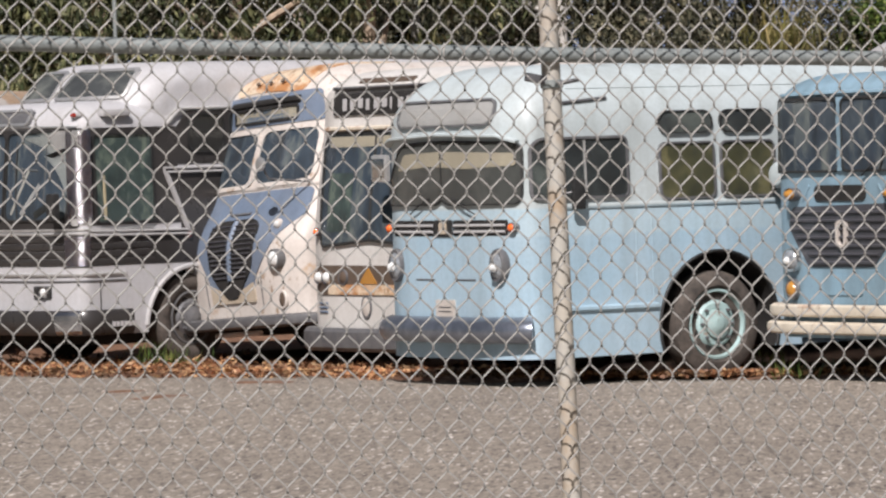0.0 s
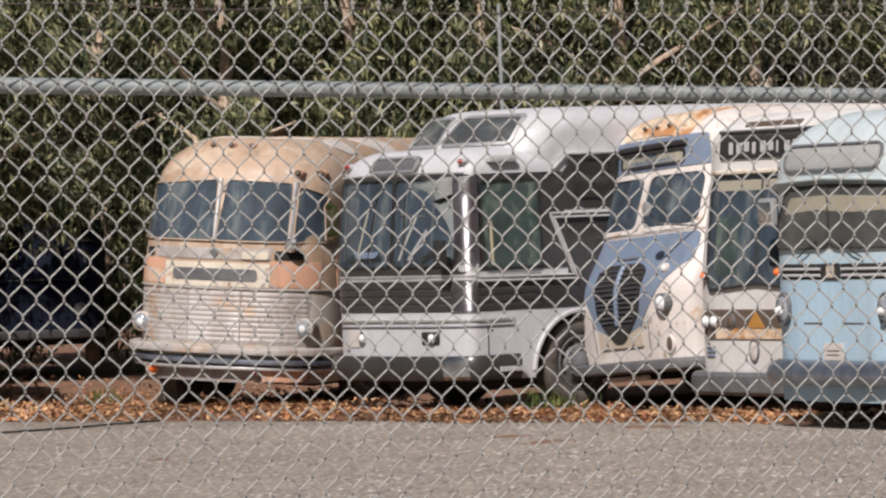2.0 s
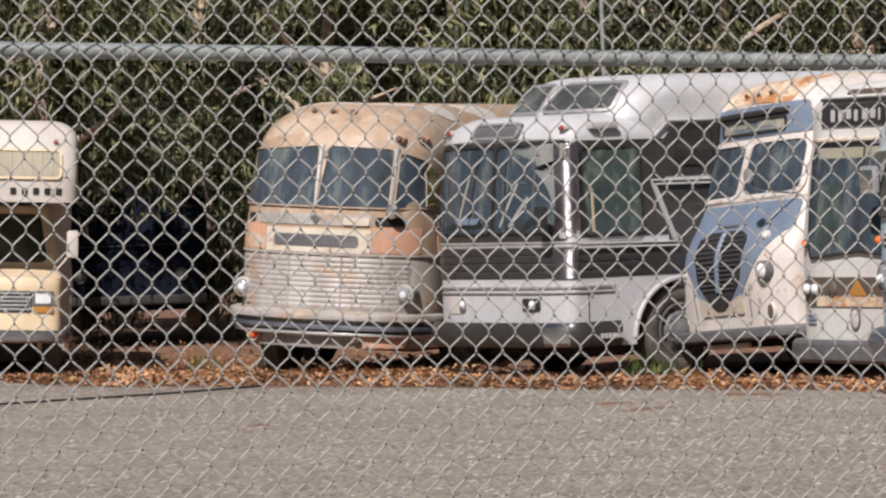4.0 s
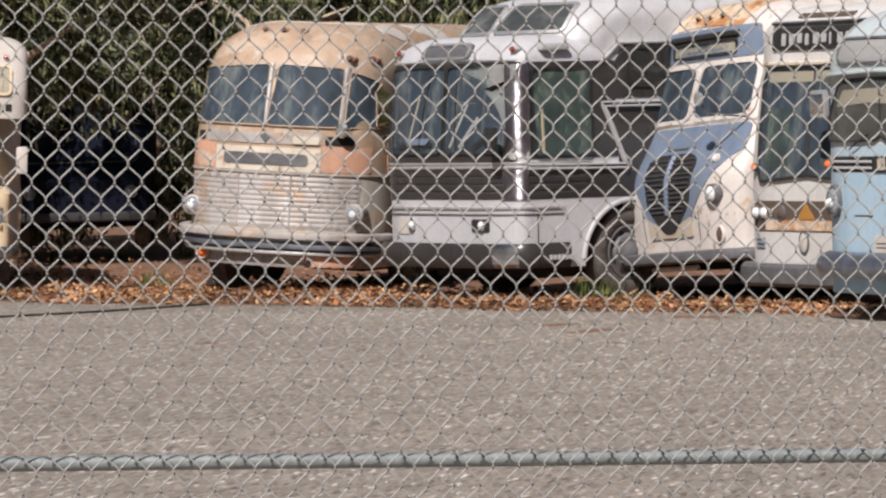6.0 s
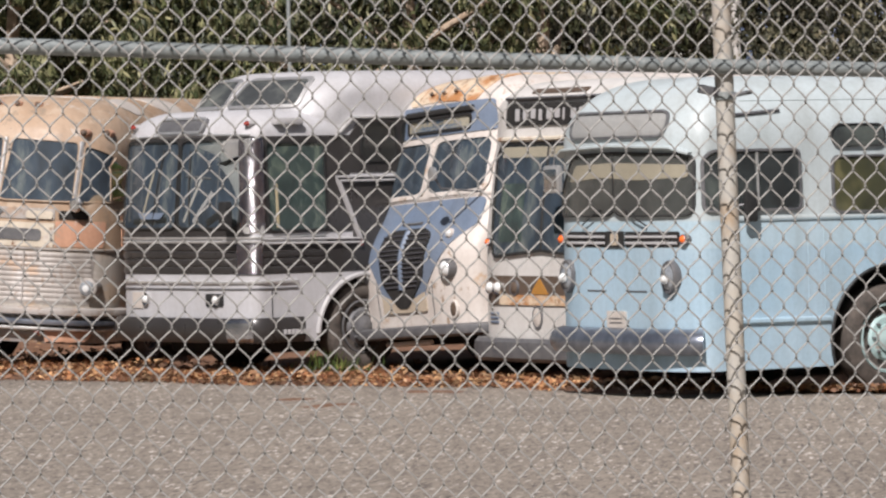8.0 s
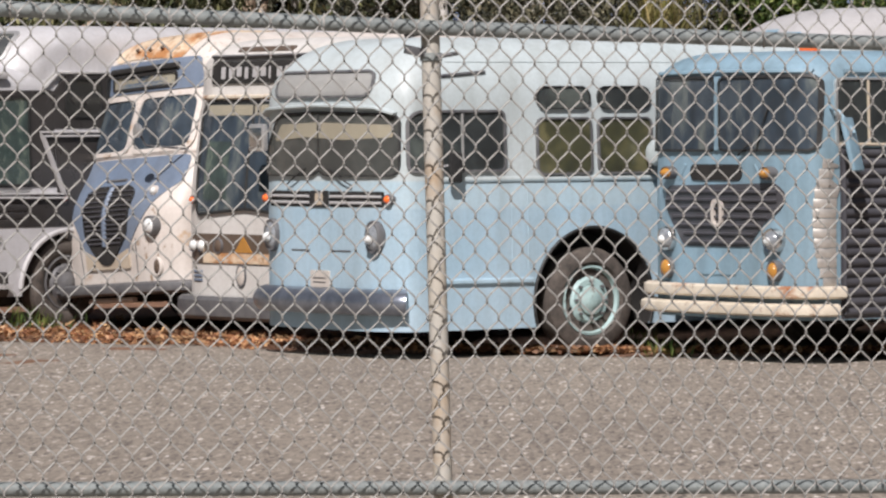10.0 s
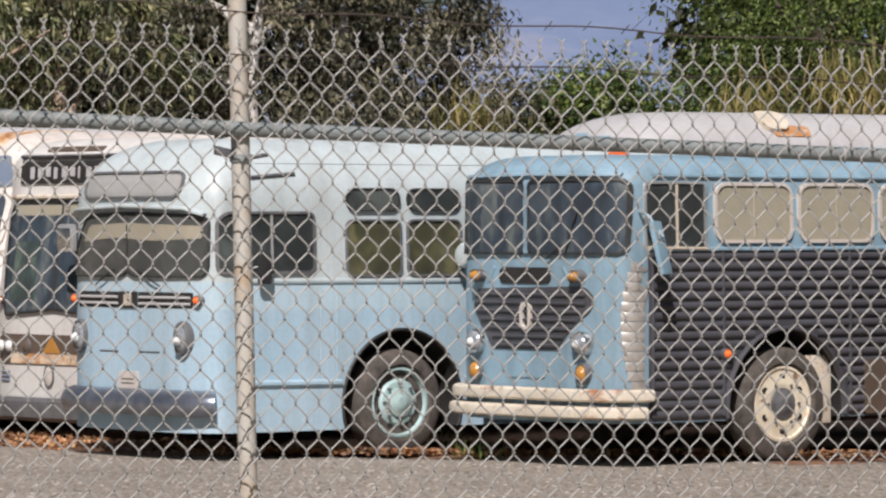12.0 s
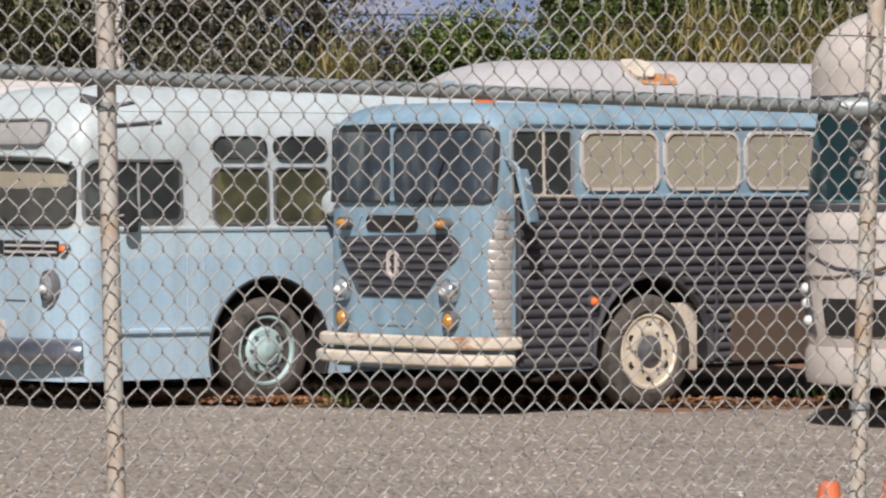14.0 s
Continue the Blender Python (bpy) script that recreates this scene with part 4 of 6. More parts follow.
def wiper(c, x0, z0, x1, z1, parent=None):
    pts = [c.on("front", x0 + (x1 - x0) * f, z0 + (z1 - z0) * f, 0.03 + 0.015 * math.sin(3.1 * f)) for f in (0, 0.25, 0.5, 0.75, 1)]
    return part("wiper", tube_bm(pts, 0.008, 6), "rubber", parent or c.root, "black wiper arm")


# -- light blue city bus --
bus = parked("city_bus", (-3.18, 43.0, 0), 51.6, "faded light blue and white old city bus with rounded front")
A = Coach(bus, 1.22, 10.2, 0.27, 3.04, front=(3.2, 0.42, 0.10), roof=(0.62, 0.62, 0.75), tumble=0.03)
A.shell("ltblue", arches=((2.24, 0.70), (7.4, 0.70)))
ws = rpoly([(-1.03, 1.74), (-0.10, 1.74), (0, 1.80), (0.10, 1.74), (1.10, 1.74), (1.10, 2.30), (0, 2.33), (-0.70, 2.31), (-0.98, 1.98)], 0.09)
w = A.window("windscreen", "front", ws, "grey_in", "rubber", 0.016, frame_lift=0.03, label="split windscreen with a tan sun blind behind")
A.patch("sun_blind", "front", rpoly([(-0.80, 2.06), (-0.20, 2.10), (0.40, 2.07), (1.06, 2.09), (1.05, 2.21), (0, 2.24), (-0.66, 2.22)], 0.04), "tan", w, 0.019, 0.01)
A.strip("centre_bar", "front", [(0, 1.82), (0, 2.32)], 0.014, "rubber", w, 0.03)
A.strip("brow", "front", [(-1.08, 2.31), (-0.9, 2.37), (0, 2.40), (0.9, 2.37), (1.08, 2.31)], 0.035, "ltblue", None, 0.075)
A.window("destination_sign", "front", rrect(-0.79, 0.79, 2.49, 2.70, 0.10), "greige", "steelgrey", 0.022, label="empty grey destination sign window")
for s in (-1, 1):
    slot = A.patch("vent_slot", "front", rrect(0.16 if s > 0 else -0.96, 0.96 if s > 0 else -0.16, 1.435, 1.585, 0.02), "under", None, 0.004)
    for z in (1.475, 1.535):
        A.strip("slat", "front", [(0.18 * s, z), (0.93 * s, z)], 0.026, "white", slot, 0.02)
    h = A.lamp("headlight", "front", 0.86 * s, 1.155, 0.115, "lens_grey", tall=1.38, rim="steelgrey", depth=0.06, label="oval headlight bezel")
    A.lamp("bulb", "front", 0.86 * s, 1.14, 0.062, parent=h, depth=0.09)
    A.lamp("marker_lamp", "front", 1.03 * s, 1.51, 0.05, "orange", "steelgrey", depth=0.05)
    A.strip("seam", "front", [(0.18 * s, 1.02), (0.50 * s, 1.02)], 0.015, "steelgrey", None, 0.008)
    wiper(A, 0.55 * s, 1.64, 0.20 * s, 1.80)
A.patch("badge_plate", "front", rrect(-0.15, 0.15, 1.43, 1.59, 0.015), "rubber", None, 0.012)
A.patch("badge", "front", rrect(-0.06, 0.06, 1.455, 1.565, 0.02), "tan", None, 0.022, 0.015)
A.patch("number_plate", "front", rrect(-0.15, 0.16, 0.67, 0.83, 0.012), "rvwhite", None, 0.02, 0.02, "blank pale plate")
for z in (0.72, 0.76):
    A.strip("plate_mark", "front", [(-0.10, z), (0.11, z)], 0.014, "steelgrey", None, 0.026)
A.sweep("bumper", 0.42, [(0.03, 0.0), (0.11, 0.012), (0.15, 0.06), (0.165, 0.12), (0.145, 0.18), (0.10, 0.225), (0.03, 0.25)], "blue_chrome", lambda x, y: y < 0.10, label="dull dented chrome bumper")
A.strip("belt_moulding", "side", [(0.35, 1.69), (9.6, 1.66)], 0.05, "ltblue", None, 0.02)
A.strip("rub_rail", "side", [(0.28, 0.73), (1.50, 0.72)], 0.06, "ltblue", None, 0.03)
A.strip("rub_rail", "side", [(2.99, 0.72), (6.6, 0.72)], 0.06, "ltblue", None, 0.03)
A.strip("drip_moulding", "side", [(0.5, 2.66), (1.02, 2.70)], 0.03, "steelgrey", None, 0.03)
A.strip("roof_seam", "side", [(0.6, 2.80), (9.4, 2.80)], 0.012, "ltblue", None, 0.008)
for y in (1.27, 1.46, 3.05, 3.3):
    A.strip("panel_seam", "side", [(y, 0.75), (y, 1.60)], 0.01, "ltblue", None, 0.006)
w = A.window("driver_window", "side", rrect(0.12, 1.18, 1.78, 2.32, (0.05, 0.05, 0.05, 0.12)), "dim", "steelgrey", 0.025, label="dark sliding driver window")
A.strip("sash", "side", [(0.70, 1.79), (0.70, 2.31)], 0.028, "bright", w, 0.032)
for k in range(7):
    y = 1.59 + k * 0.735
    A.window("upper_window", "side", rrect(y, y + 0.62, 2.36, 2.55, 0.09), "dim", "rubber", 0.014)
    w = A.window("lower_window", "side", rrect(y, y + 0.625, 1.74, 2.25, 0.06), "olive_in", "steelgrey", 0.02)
for y, hub in ((2.24, "ltblue"), (7.4, "ltblue")):
    for s in (1, -1):
        wheel(bus, 1.19 * s, y, 0.51, 0.28, "teal_rim", 0.055, "teal_rim", 0.325, s)
    A.strip("arch_lip", "side", [(y + 0.715 * math.cos(t), 0.5 + 0.715 * math.sin(t)) for t in (radians(a) for a in range(-18, 199, 8))], 0.03, "rubber", None, 0.02, steps=2)
underside(A, (2.24, 7.4))
m = part("side_mirror", box_bm(1.28, 1.33, 0.48, 0.62, 1.66, 1.95, 0.02), "rubber", bus)
part("arm", tube_bm([(1.2, 0.40, 1.8), (1.3, 0.52, 1.83)], 0.012, 6), "steelgrey", m)
m = part("round_mirror", lathe_bm([(0.02, -0.05), (0.10, -0.035), (0.125, 0.0), (0.12, 0.02), (0.04, 0.03)], "y", 24, None, (1.38, 2.87, 1.92)), "ltblue", bus)

# -- blue bus with corrugated sides --
bus = parked("corrugated_coach", (0.76, 42.1, 0), 51.5, "blue and charcoal old coach with corrugated sides")
F = Coach(bus, 1.22, 10.6, 0.40, 2.86, front=(3.6, 0.50, 0.30), roof=(0.30, 0.42, 0.40), tumble=0.03)
F.shell("blue", arches=((1.80, 0.73), (8.0, 0.73)))
for s, (x0, x1) in ((-1, (-1.12, -0.05)), (1, (0.03, 1.15))):
    w = F.window("windscreen", "front", rrect(x0, x1, 1.96, 2.61, 0.06), "bluein", "rubber", 0.022, label="dark flat windscreen pane")
part("windscreen_pillar", F.patch_bm("front", rrect(-0.045, 0.025, 1.95, 2.62, 0.02), 0.03), "blue", bus)
wiper(F, 0.55, 1.93, 0.72, 2.35)
wiper(F, 0.30, 1.90, 0.50, 2.02)
F.strip("gutter", "front", [(-1.10, 2.655), (0, 2.67), (1.10, 2.655)], 0.035, "blue", None, 0.04)
F.patch("number_slot", "front", rrect(-0.42, 0.33, 1.67, 1.82, 0.06), "under", None, 0.012, 0.03, "black slot with rounded ends")
grille = F.patch("grille", "front", rpoly([(-0.78, 1.62), (-0.86, 1.45), (-0.70, 1.26), (-0.52, 1.06), (0.42, 1.06), (0.62, 1.27), (0.86, 1.42), (0.90, 1.55), (0.78, 1.65)], 0.06), "charcoal", None, 0.012, 0.03, "black louvred grille panel")
for k in range(7):
    z = 1.10 + k * 0.078
    hw_ = 0.48 + 0.36 * smooth01(1.05, 1.5, z)
    F.strip("louvre", "front", [(-hw_ + 0.04, z), (hw_ - 0.04, z)], 0.030, "charcoal", grille, 0.035)
F.ring("badge", "front", rrect(-0.045, 0.045, 1.27, 1.47, 0.035), 0.028, "rvwhite", None, 0.05)
for s in (-1, 1):
    h = F.lamp("headlight", "front", 0.77 * s, 1.125, 0.115, "lens_grey", depth=0.07)
    F.lamp("bulb", "front", 0.77 * s, 1.12, 0.06, parent=h, depth=0.09)
    F.lamp("fog_lamp", "front", 0.78 * s, 0.85, 0.085, "amber", "steelgrey", depth=0.06, tall=1.15)
    F.lamp("turn_lamp", "front", 0.72 * s, 1.74, 0.085, "amber", "steelgrey", depth=0.09, tall=0.72)
    F.strip("brow_trim", "front", [(0.50 * s, 1.82), (0.60 * s, 1.68)], 0.03, "blue", None, 0.012)
F.patch("hatch", "front", rrect(-0.30, 0.25, 0.80, 0.98, 0.02), "blue", None, 0.012)
F.sweep("bumper", 0.655, bumper_profile(0.10, 0.115), "rustywhite", lambda x, y: y < 0.10, label="rusty white upper bumper bar")
F.sweep("bumper", 0.495, bumper_profile(0.13, 0.115), "rustywhite", lambda x, y: y < 0.02, label="rusty white lower bumper bar")
RIB = [(0.0, -0.042), (0.010, -0.038), (0.026, -0.018), (0.028, 0.006), (0.016, 0.028), (0.002, 0.036)]
for k in range(17):
    z = 0.47 + k * 0.0905
    def clear(x, y, z=z):
        return x > 0 and y > 0.14 and y < 10.0 and not any(math.hypot(y - a, z - 0.5) < 0.80 for a in (1.80, 8.0))
    pts = F.plan(z)
    runs, last = [], None
    ys = [y / 50 for y in range(7, 500)]
    for y in ys:
        if clear(1.2, y):
            if last is None or y - last > 0.03:
                runs.append([y, y])
            runs[-1][1] = y
            last = y
    for a, b in runs:
        if b - a < 0.1:
            continue
        bm = bmesh.new()
        r2 = [[bm.verts.new((F.wide(z)[0] + o, y, z + h)) for o, h in RIB] for y in (a, b)]
        for j in range(5):
            bm.faces.new((r2[0][j], r2[0][j + 1], r2[1][j + 1], r2[1][j]))
        part("rib", bm, "charcoal", bus, smooth=60)
    if 2 < k < 16:
        F.strip("corner_rib", "front", [(1.205 - 0.010 - 0.062 * math.sin(math.pi * (z - 0.68) / 1.25), z), (1.217, z)], 0.084, "fluted_corner", None, 0.016, steps=6)
arc = lambda a0, a1: [(1.80 + 0.735 * math.cos(radians(a)), 0.5 + 0.735 * math.sin(radians(a))) for a in range(a0, a1, 10 if a1 > a0 else -10)]
for o in ([(0.12, 1.24), (6.9, 1.24), (6.9, 1.97), (0.12, 1.97)], [(0.12, 0.41), (1.06, 0.41)] + arc(180, 91)[:] + [(1.75, 1.25), (0.12, 1.25)], [(2.54, 0.41), (6.9, 0.41), (6.9, 1.25), (1.85, 1.25)] + arc(85, 0)):
    F.patch("side_panel", "side", dense(o), "charcoal", None, 0.004, 0.02)
for y in (0.16, 1.02, 2.62, 4.6, 6.6):
    F.strip("panel_joint", "side", [(y, 1.28 if 1.1 < y < 2.5 else 0.45), (y, 1.96)], 0.03, "charcoal", None, 0.034)
w = F.window("driver_window", "side", rrect(0.10, 0.80, 2.0, 2.585, 0.03), "dim", "bright", 0.02, label="half-open driver window")
F.strip("sash", "side", [(0.47, 2.0), (0.47, 2.58)], 0.03, "tan", w, 0.032)
for k in range(6):
    y = 0.96 + 1.045 * k
    w = F.window("side_window", "side", rrect(y, y + 0.915, 2.07, 2.57, 0.11), "tan", "rvwhite", 0.03, label="side window with a drawn tan curtain", frame_lift=0.03)
    F.strip("curtain_join", "side", [(y + 0.47, 2.09), (y + 0.47, 2.55)], 0.02, "tan", w, 0.022)
F.strip("gutter", "side", [(0.2, 2.655), (9.6, 2.62)], 0.04, "blue", None, 0.04)
F.strip("belt_moulding", "side", [(0.25, 1.985), (9.6, 1.985)], 0.04, "blue", None, 0.03)
F.strip("sill", "side", [(0.1, 2.0), (0.82, 1.99)], 0.03, "tan", None, 0.04)
F.lamp("side_marker", "side", 1.04, 1.015, 0.055, "orange", "steelgrey", depth=0.06)
F.patch("side_hatch", "side", rrect(2.80, 3.85, 0.42, 0.93, 0.02), "brown", None, 0.036, 0.04, "brown side hatch")
for y, mt in ((1.80, "cream_rim"), (8.0, "cream_rim")):
    for s in (1, -1):
        wheel(bus, 1.20 * s, y, 0.535, 0.28, mt, 0.022, "steelgrey", 0.345, s, 6)
    F.strip("arch_lip", "side", [(y + 0.745 * math.cos(t), 0.5 + 0.745 * math.sin(t)) for t in (radians(a) for a in range(-6, 188, 8))], 0.035, "charcoal", None, 0.05, steps=2)
flap = part("splash_panel", box_bm(1.13, 1.16, 2.12, 2.44, 0.34, 0.98, 0.012), "rustywhite", bus, "torn cream splash panel in the wheel arch")
bm = box_bm(-0.025, 0.025, -0.09, 0.09, -0.25, 0.25, 0.02)
bmesh.ops.transform(bm, matrix=pose(1.50, 0.02, 2.0, 0, -14, 20), verts=bm.verts)
m = part("side_mirror", bm, "blue", bus, "blue mirror back hanging askew")
part("arm", tube_bm([(1.1, 0.05, 2.35), (1.35, 0.0, 2.30), (1.53, 0.03, 2.10)], 0.014, 6), "blue", m)
part("roof_lamp", box_bm(0.55, 0.75, 0.20, 0.30, 2.84, 2.90, 0.02), "orange", bus)
underside(F, (1.80, 8.0))

# -- silver highway coach with raised roof --
bus = parked("highway_coach", (-8.57, 49.30, -0.10), 44.3, "silver and dark brown highway coach with a raised rear roof")
C = Coach(bus, 1.25, 10.8, 0.47, 3.02, front=(3.6, 0.30, 0.02), roof=(0.30, 0.40, 0.38), tumble=0.04, rake=lambda z: 0.10 * smooth01(1.6, 2.9, z))
C.shell("silver_white", arches=((1.62, 0.66), (7.6, 0.66)))
C2 = Coach(bus, 1.18, 10.7, 2.45, 3.44, front=(2.2, 0.75, 0.0), roof=(0.26, 0.34, 0.26), rake=lambda z: 0.62 + 0.85 * max(0.0, z - 2.95))
C2.shell("silver_white", "raised_roof")
for x0, x1 in ((-0.93, -0.06), (0.03, 0.93)):
    # no pane here: the plate's dark colour stands in for dark glass
    C2.window("roof_windscreen", "front", rpoly([(x0, 3.06), (x1, 3.06), (x1 - 0.06, 3.33), (x0 + 0.06, 3.33)], 0.05), "dim", "bright", 0.03, glass=False)
C.patch("glass_surround", "front", rrect(-1.20, 1.20, 1.63, 2.72, 0.06), "black", None, 0.012, 0.03)
panes = []
for x0, x1 in ((-1.10, -0.03), (0.03, 1.06)):
    panes.append(C.window("windscreen", "front", rrect(x0, x1, 1.74, 2.68, 0.08), "bluein", "rubber", 0.02, lift=0.03, frame_lift=0.034, label="large windscreen pane over a plate painted as a cluttered cab"))
for w, items in ((panes[0], (((-0.98, 1.80), (-0.98, 2.62), 0.05, "steelgrey"), ((-0.70, 1.78), (-0.50, 2.35), 0.035, "tan"), ((-0.42, 1.78), (-0.34, 2.45), 0.03, "steelgrey"), ((-0.86, 1.80), (-0.20, 1.82), 0.07, "rubber"))), (panes[1], (((0.12, 1.80), (0.42, 2.28), 0.04, "rvwhite"), ((0.30, 1.80), (0.62, 2.12), 0.05, "greige"), ((0.55, 1.78), (0.86, 1.92), 0.09, "rubber"), ((0.70, 1.95), (0.72, 2.58), 0.03, "steelgrey"), ((0.12, 2.30), (0.58, 2.27), 0.03, "steelgrey")))):
    for a, b, wd, mt in items:
        C.strip("cab_fitting", "front", [a, b], wd, mt, w, 0.022)
C.patch("destination_box", "front", rrect(-0.50, 0.40, 2.77, 2.92, 0.05), "steelgrey", None, 0.03)
C.ring("destination_frame", "front", rrect(-0.46, 0.36, 2.785, 2.905, 0.04), 0.02, "bright", None, 0.045)
C.strip("roof_trim", "front", [(-1.12, 2.735), (0, 2.755), (1.12, 2.735)], 0.03, "bright", None, 0.03)
C.patch("corner_post", "side", rrect(0.06, 0.22, 1.66, 2.70, 0.02), "bright", None, 0.02)
C.sweep("corner_trim", 1.68, [(0.01, 0), (0.022, 0.1), (0.022, 0.95), (0.01, 1.02)], "polished", lambda x, y: x > 1.08 and y < 0.26, label="polished corner post")
C.sweep("waist_strip", 1.62, bumper_profile(0.02, 0.022, 0.0), "bright", lambda x, y: x > -2 and y < 1.45)
C.sweep("waist_strip", 1.575, bumper_profile(0.02, 0.022, 0.0), "bright", lambda x, y: x > -2 and y < 1.45)
for k in range(4):
    C.sweep("fluting", 1.22 + k * 0.085, [(0.0, 0.0), (0.012, 0.012), (0.016, 0.04), (0.012, 0.07), (0.0, 0.082)], "black", lambda x, y: y < 1.1)
C.sweep("corner_fluting", 1.215, [(0.0, 0.0), (0.022, 0.01), (0.022, 0.33), (0.0, 0.345)], "polished", lambda x, y: x > 1.03 and y < 0.20, label="polished corner panel")
C.sweep("lower_moulding", 1.13, bumper_profile(0.02, 0.03, 0.0), "bright", lambda x, y: y < 1.0)
C.sweep("lower_moulding", 1.06, bumper_profile(0.012, 0.02, 0.0), "steelgrey", lambda x, y: y < 1.0)
C.sweep("bumper", 0.61, bumper_profile(0.10, 0.27), "black", lambda x, y: y < 1.05, label="dark grey full-width bumper")
C.sweep("bumper_corner", 0.61, bumper_profile(0.115, 0.25), "bumper", lambda x, y: x > 0.95 and y < 0.12, label="polished bumper corner")
C.patch("lamp_panel", "front", rrect(0.50, 0.80, 0.87, 1.01, 0.02), "rubber", None, 0.012)
C.lamp("headlight", "front", 0.69, 0.94, 0.06, depth=0.04)
C.lamp("headlight", "front", -0.62, 0.94, 0.06, depth=0.04)
C.patch("inspection_plate", "front", rrect(-0.92, -0.70, 0.84, 1.02, 0.01), "rvwhite", None, 0.012)
C.strip("panel_seam", "side", [(0.32, 0.5), (0.32, 1.05)], 0.012, "rubber", None, 0.008)
C.patch("side_glass_band", "side", rpoly([(0.24, 1.66), (1.45, 1.66), (1.45, 2.72), (0.24, 2.72)], 0.02), "black", None, 0.008, 0.02)
C.window("side_window", "side", rrect(0.30, 1.08, 1.70, 2.64, 0.05), "green_in", "rubber", 0.02, lift=0.03, frame_lift=0.034, label="dark side window over a plate painted as a green cab")
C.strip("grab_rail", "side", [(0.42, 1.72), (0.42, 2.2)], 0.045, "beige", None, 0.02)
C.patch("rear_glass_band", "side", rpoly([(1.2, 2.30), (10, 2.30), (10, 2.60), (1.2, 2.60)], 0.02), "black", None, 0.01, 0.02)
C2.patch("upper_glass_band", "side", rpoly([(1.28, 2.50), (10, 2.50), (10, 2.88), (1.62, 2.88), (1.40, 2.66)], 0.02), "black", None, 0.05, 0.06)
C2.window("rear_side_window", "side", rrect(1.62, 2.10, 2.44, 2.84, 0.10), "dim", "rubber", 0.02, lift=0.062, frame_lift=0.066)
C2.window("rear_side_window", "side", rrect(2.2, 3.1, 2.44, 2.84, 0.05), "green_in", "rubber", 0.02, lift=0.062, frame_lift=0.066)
C2.strip("roof_moulding", "side", [(1.0, 2.655), (1.22, 2.655), (1.52, 2.91), (10, 2.91)], 0.035, "bright", None, 0.06)
for d in (0.0, 0.045):
    C.strip("glass_moulding", "side", [(0.2, 1.60 - d), (1.53 + d, 1.58 - d), (1.24 + d, 2.26 - d), (9.8, 2.24 - d)], 0.026, "white", None, 0.045)
C.patch("lower_side", "side", rrect(1.0, 9.8, 1.22, 1.58, 0.01), "black", None, 0.006, 0.02)
C.patch("lower_side", "side", rrect(1.46, 9.8, 1.58, 2.24, 0.01), "black", None, 0.005, 0.02)
for x in (-1.0, 1.08):
    C.lamp("clearance_lamp", "front", x, 2.86, 0.05, "red", "white", depth=0.07, tall=0.7)
part("roof_pod", box_bm(1.05, 1.27, 0.42, 0.80, 2.84, 2.92, 0.03), "white", bus)
m = part("side_mirror", box_bm(1.02, 1.16, -0.22, -0.12, 1.72, 2.02, 0.03), "rubber", bus, "black mirror on a bent arm")
part("arm", tube_bm([(1.0, 0.05, 1.70), (1.1, -0.14, 1.72), (1.09, -0.16, 1.85)], 0.012, 6), "rubber", m)
wiper(C, -0.45, 1.76, -0.30, 2.60)
wiper(C, 0.25, 1.76, 0.20, 2.58)
C.patch("window_sticker", "front", rpoly([(-0.66, 1.83), (-0.30, 1.83), (-0.22, 1.90), (-0.74, 1.90)], 0.02), "slate", None, 0.036, 0.01)
for k in range(7):
    C.patch("bumper_mark", "side", rrect(0.36 + k * 0.055, 0.40 + k * 0.055, 0.56, 0.615, 0.004, 2), "white", None, 0.152, 0.01, rings=2)
C.lamp("side_marker", "side", 1.55, 1.52, 0.04, "red", "steelgrey", depth=0.03)
for y in (1.62, 7.6):
    for s in (1, -1):
        wheel(bus, 1.21 * s, y, 0.50, 0.28, "steelgrey", 0.05, None, 0.29, s, up=0.10)
C.strip("arch_lip", "side", [(1.62 + 0.68 * math.cos(t), 0.5 + 0.68 * math.sin(t)) for t in (radians(a) for a in range(0, 181, 8))], 0.05, "white", None, 0.03, steps=2)
underside(C, (1.62, 7.6))

# -- faded orange and aluminium coach --
bus = parked("rusty_coach", (-11.12, 52.2, -0.06), 11.0, "rusty orange and bare aluminium vintage coach with a rounded front", lean=4.0)
D = Coach(bus, 1.22, 9.2, 0.42, 3.26, front=(2.5, 1.05, 0.55), roof=(0.62, 0.62, 0.95), tumble=0.10, rake=lambda z: 0.16 * smooth01(1.95, 2.8, z) - 0.02 * smooth01(1.4, 0.6, z), tuck=0.06)
D.shell("roof_tan", arches=((1.75, 0.62), (6.6, 0.62)))
for x0, x1 in ((-1.12, -0.025), (0.005, 0.82)):
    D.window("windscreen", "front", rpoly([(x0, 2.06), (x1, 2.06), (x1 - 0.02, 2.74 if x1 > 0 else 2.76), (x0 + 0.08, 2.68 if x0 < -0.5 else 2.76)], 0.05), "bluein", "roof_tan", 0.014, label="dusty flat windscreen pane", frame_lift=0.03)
D.strip("centre_bar", "front", [(-0.01, 2.05), (-0.01, 2.77)], 0.045, "bright", None, 0.035)
D.strip("corner_bar", "front", [(0.845, 2.05), (0.835, 2.75)], 0.045, "bright", None, 0.035)
D.window("corner_window", "front", rpoly([(0.88, 2.06), (1.175, 2.06), (1.16, 2.42), (1.06, 2.62), (0.87, 2.71)], 0.05), "bluein", "roof_tan", 0.012)
D.window("side_window", "side", rpoly([(0.62, 2.06), (1.3, 2.06), (1.3, 2.5), (0.72, 2.58)], 0.08), "dim", "salmon", 0.03)
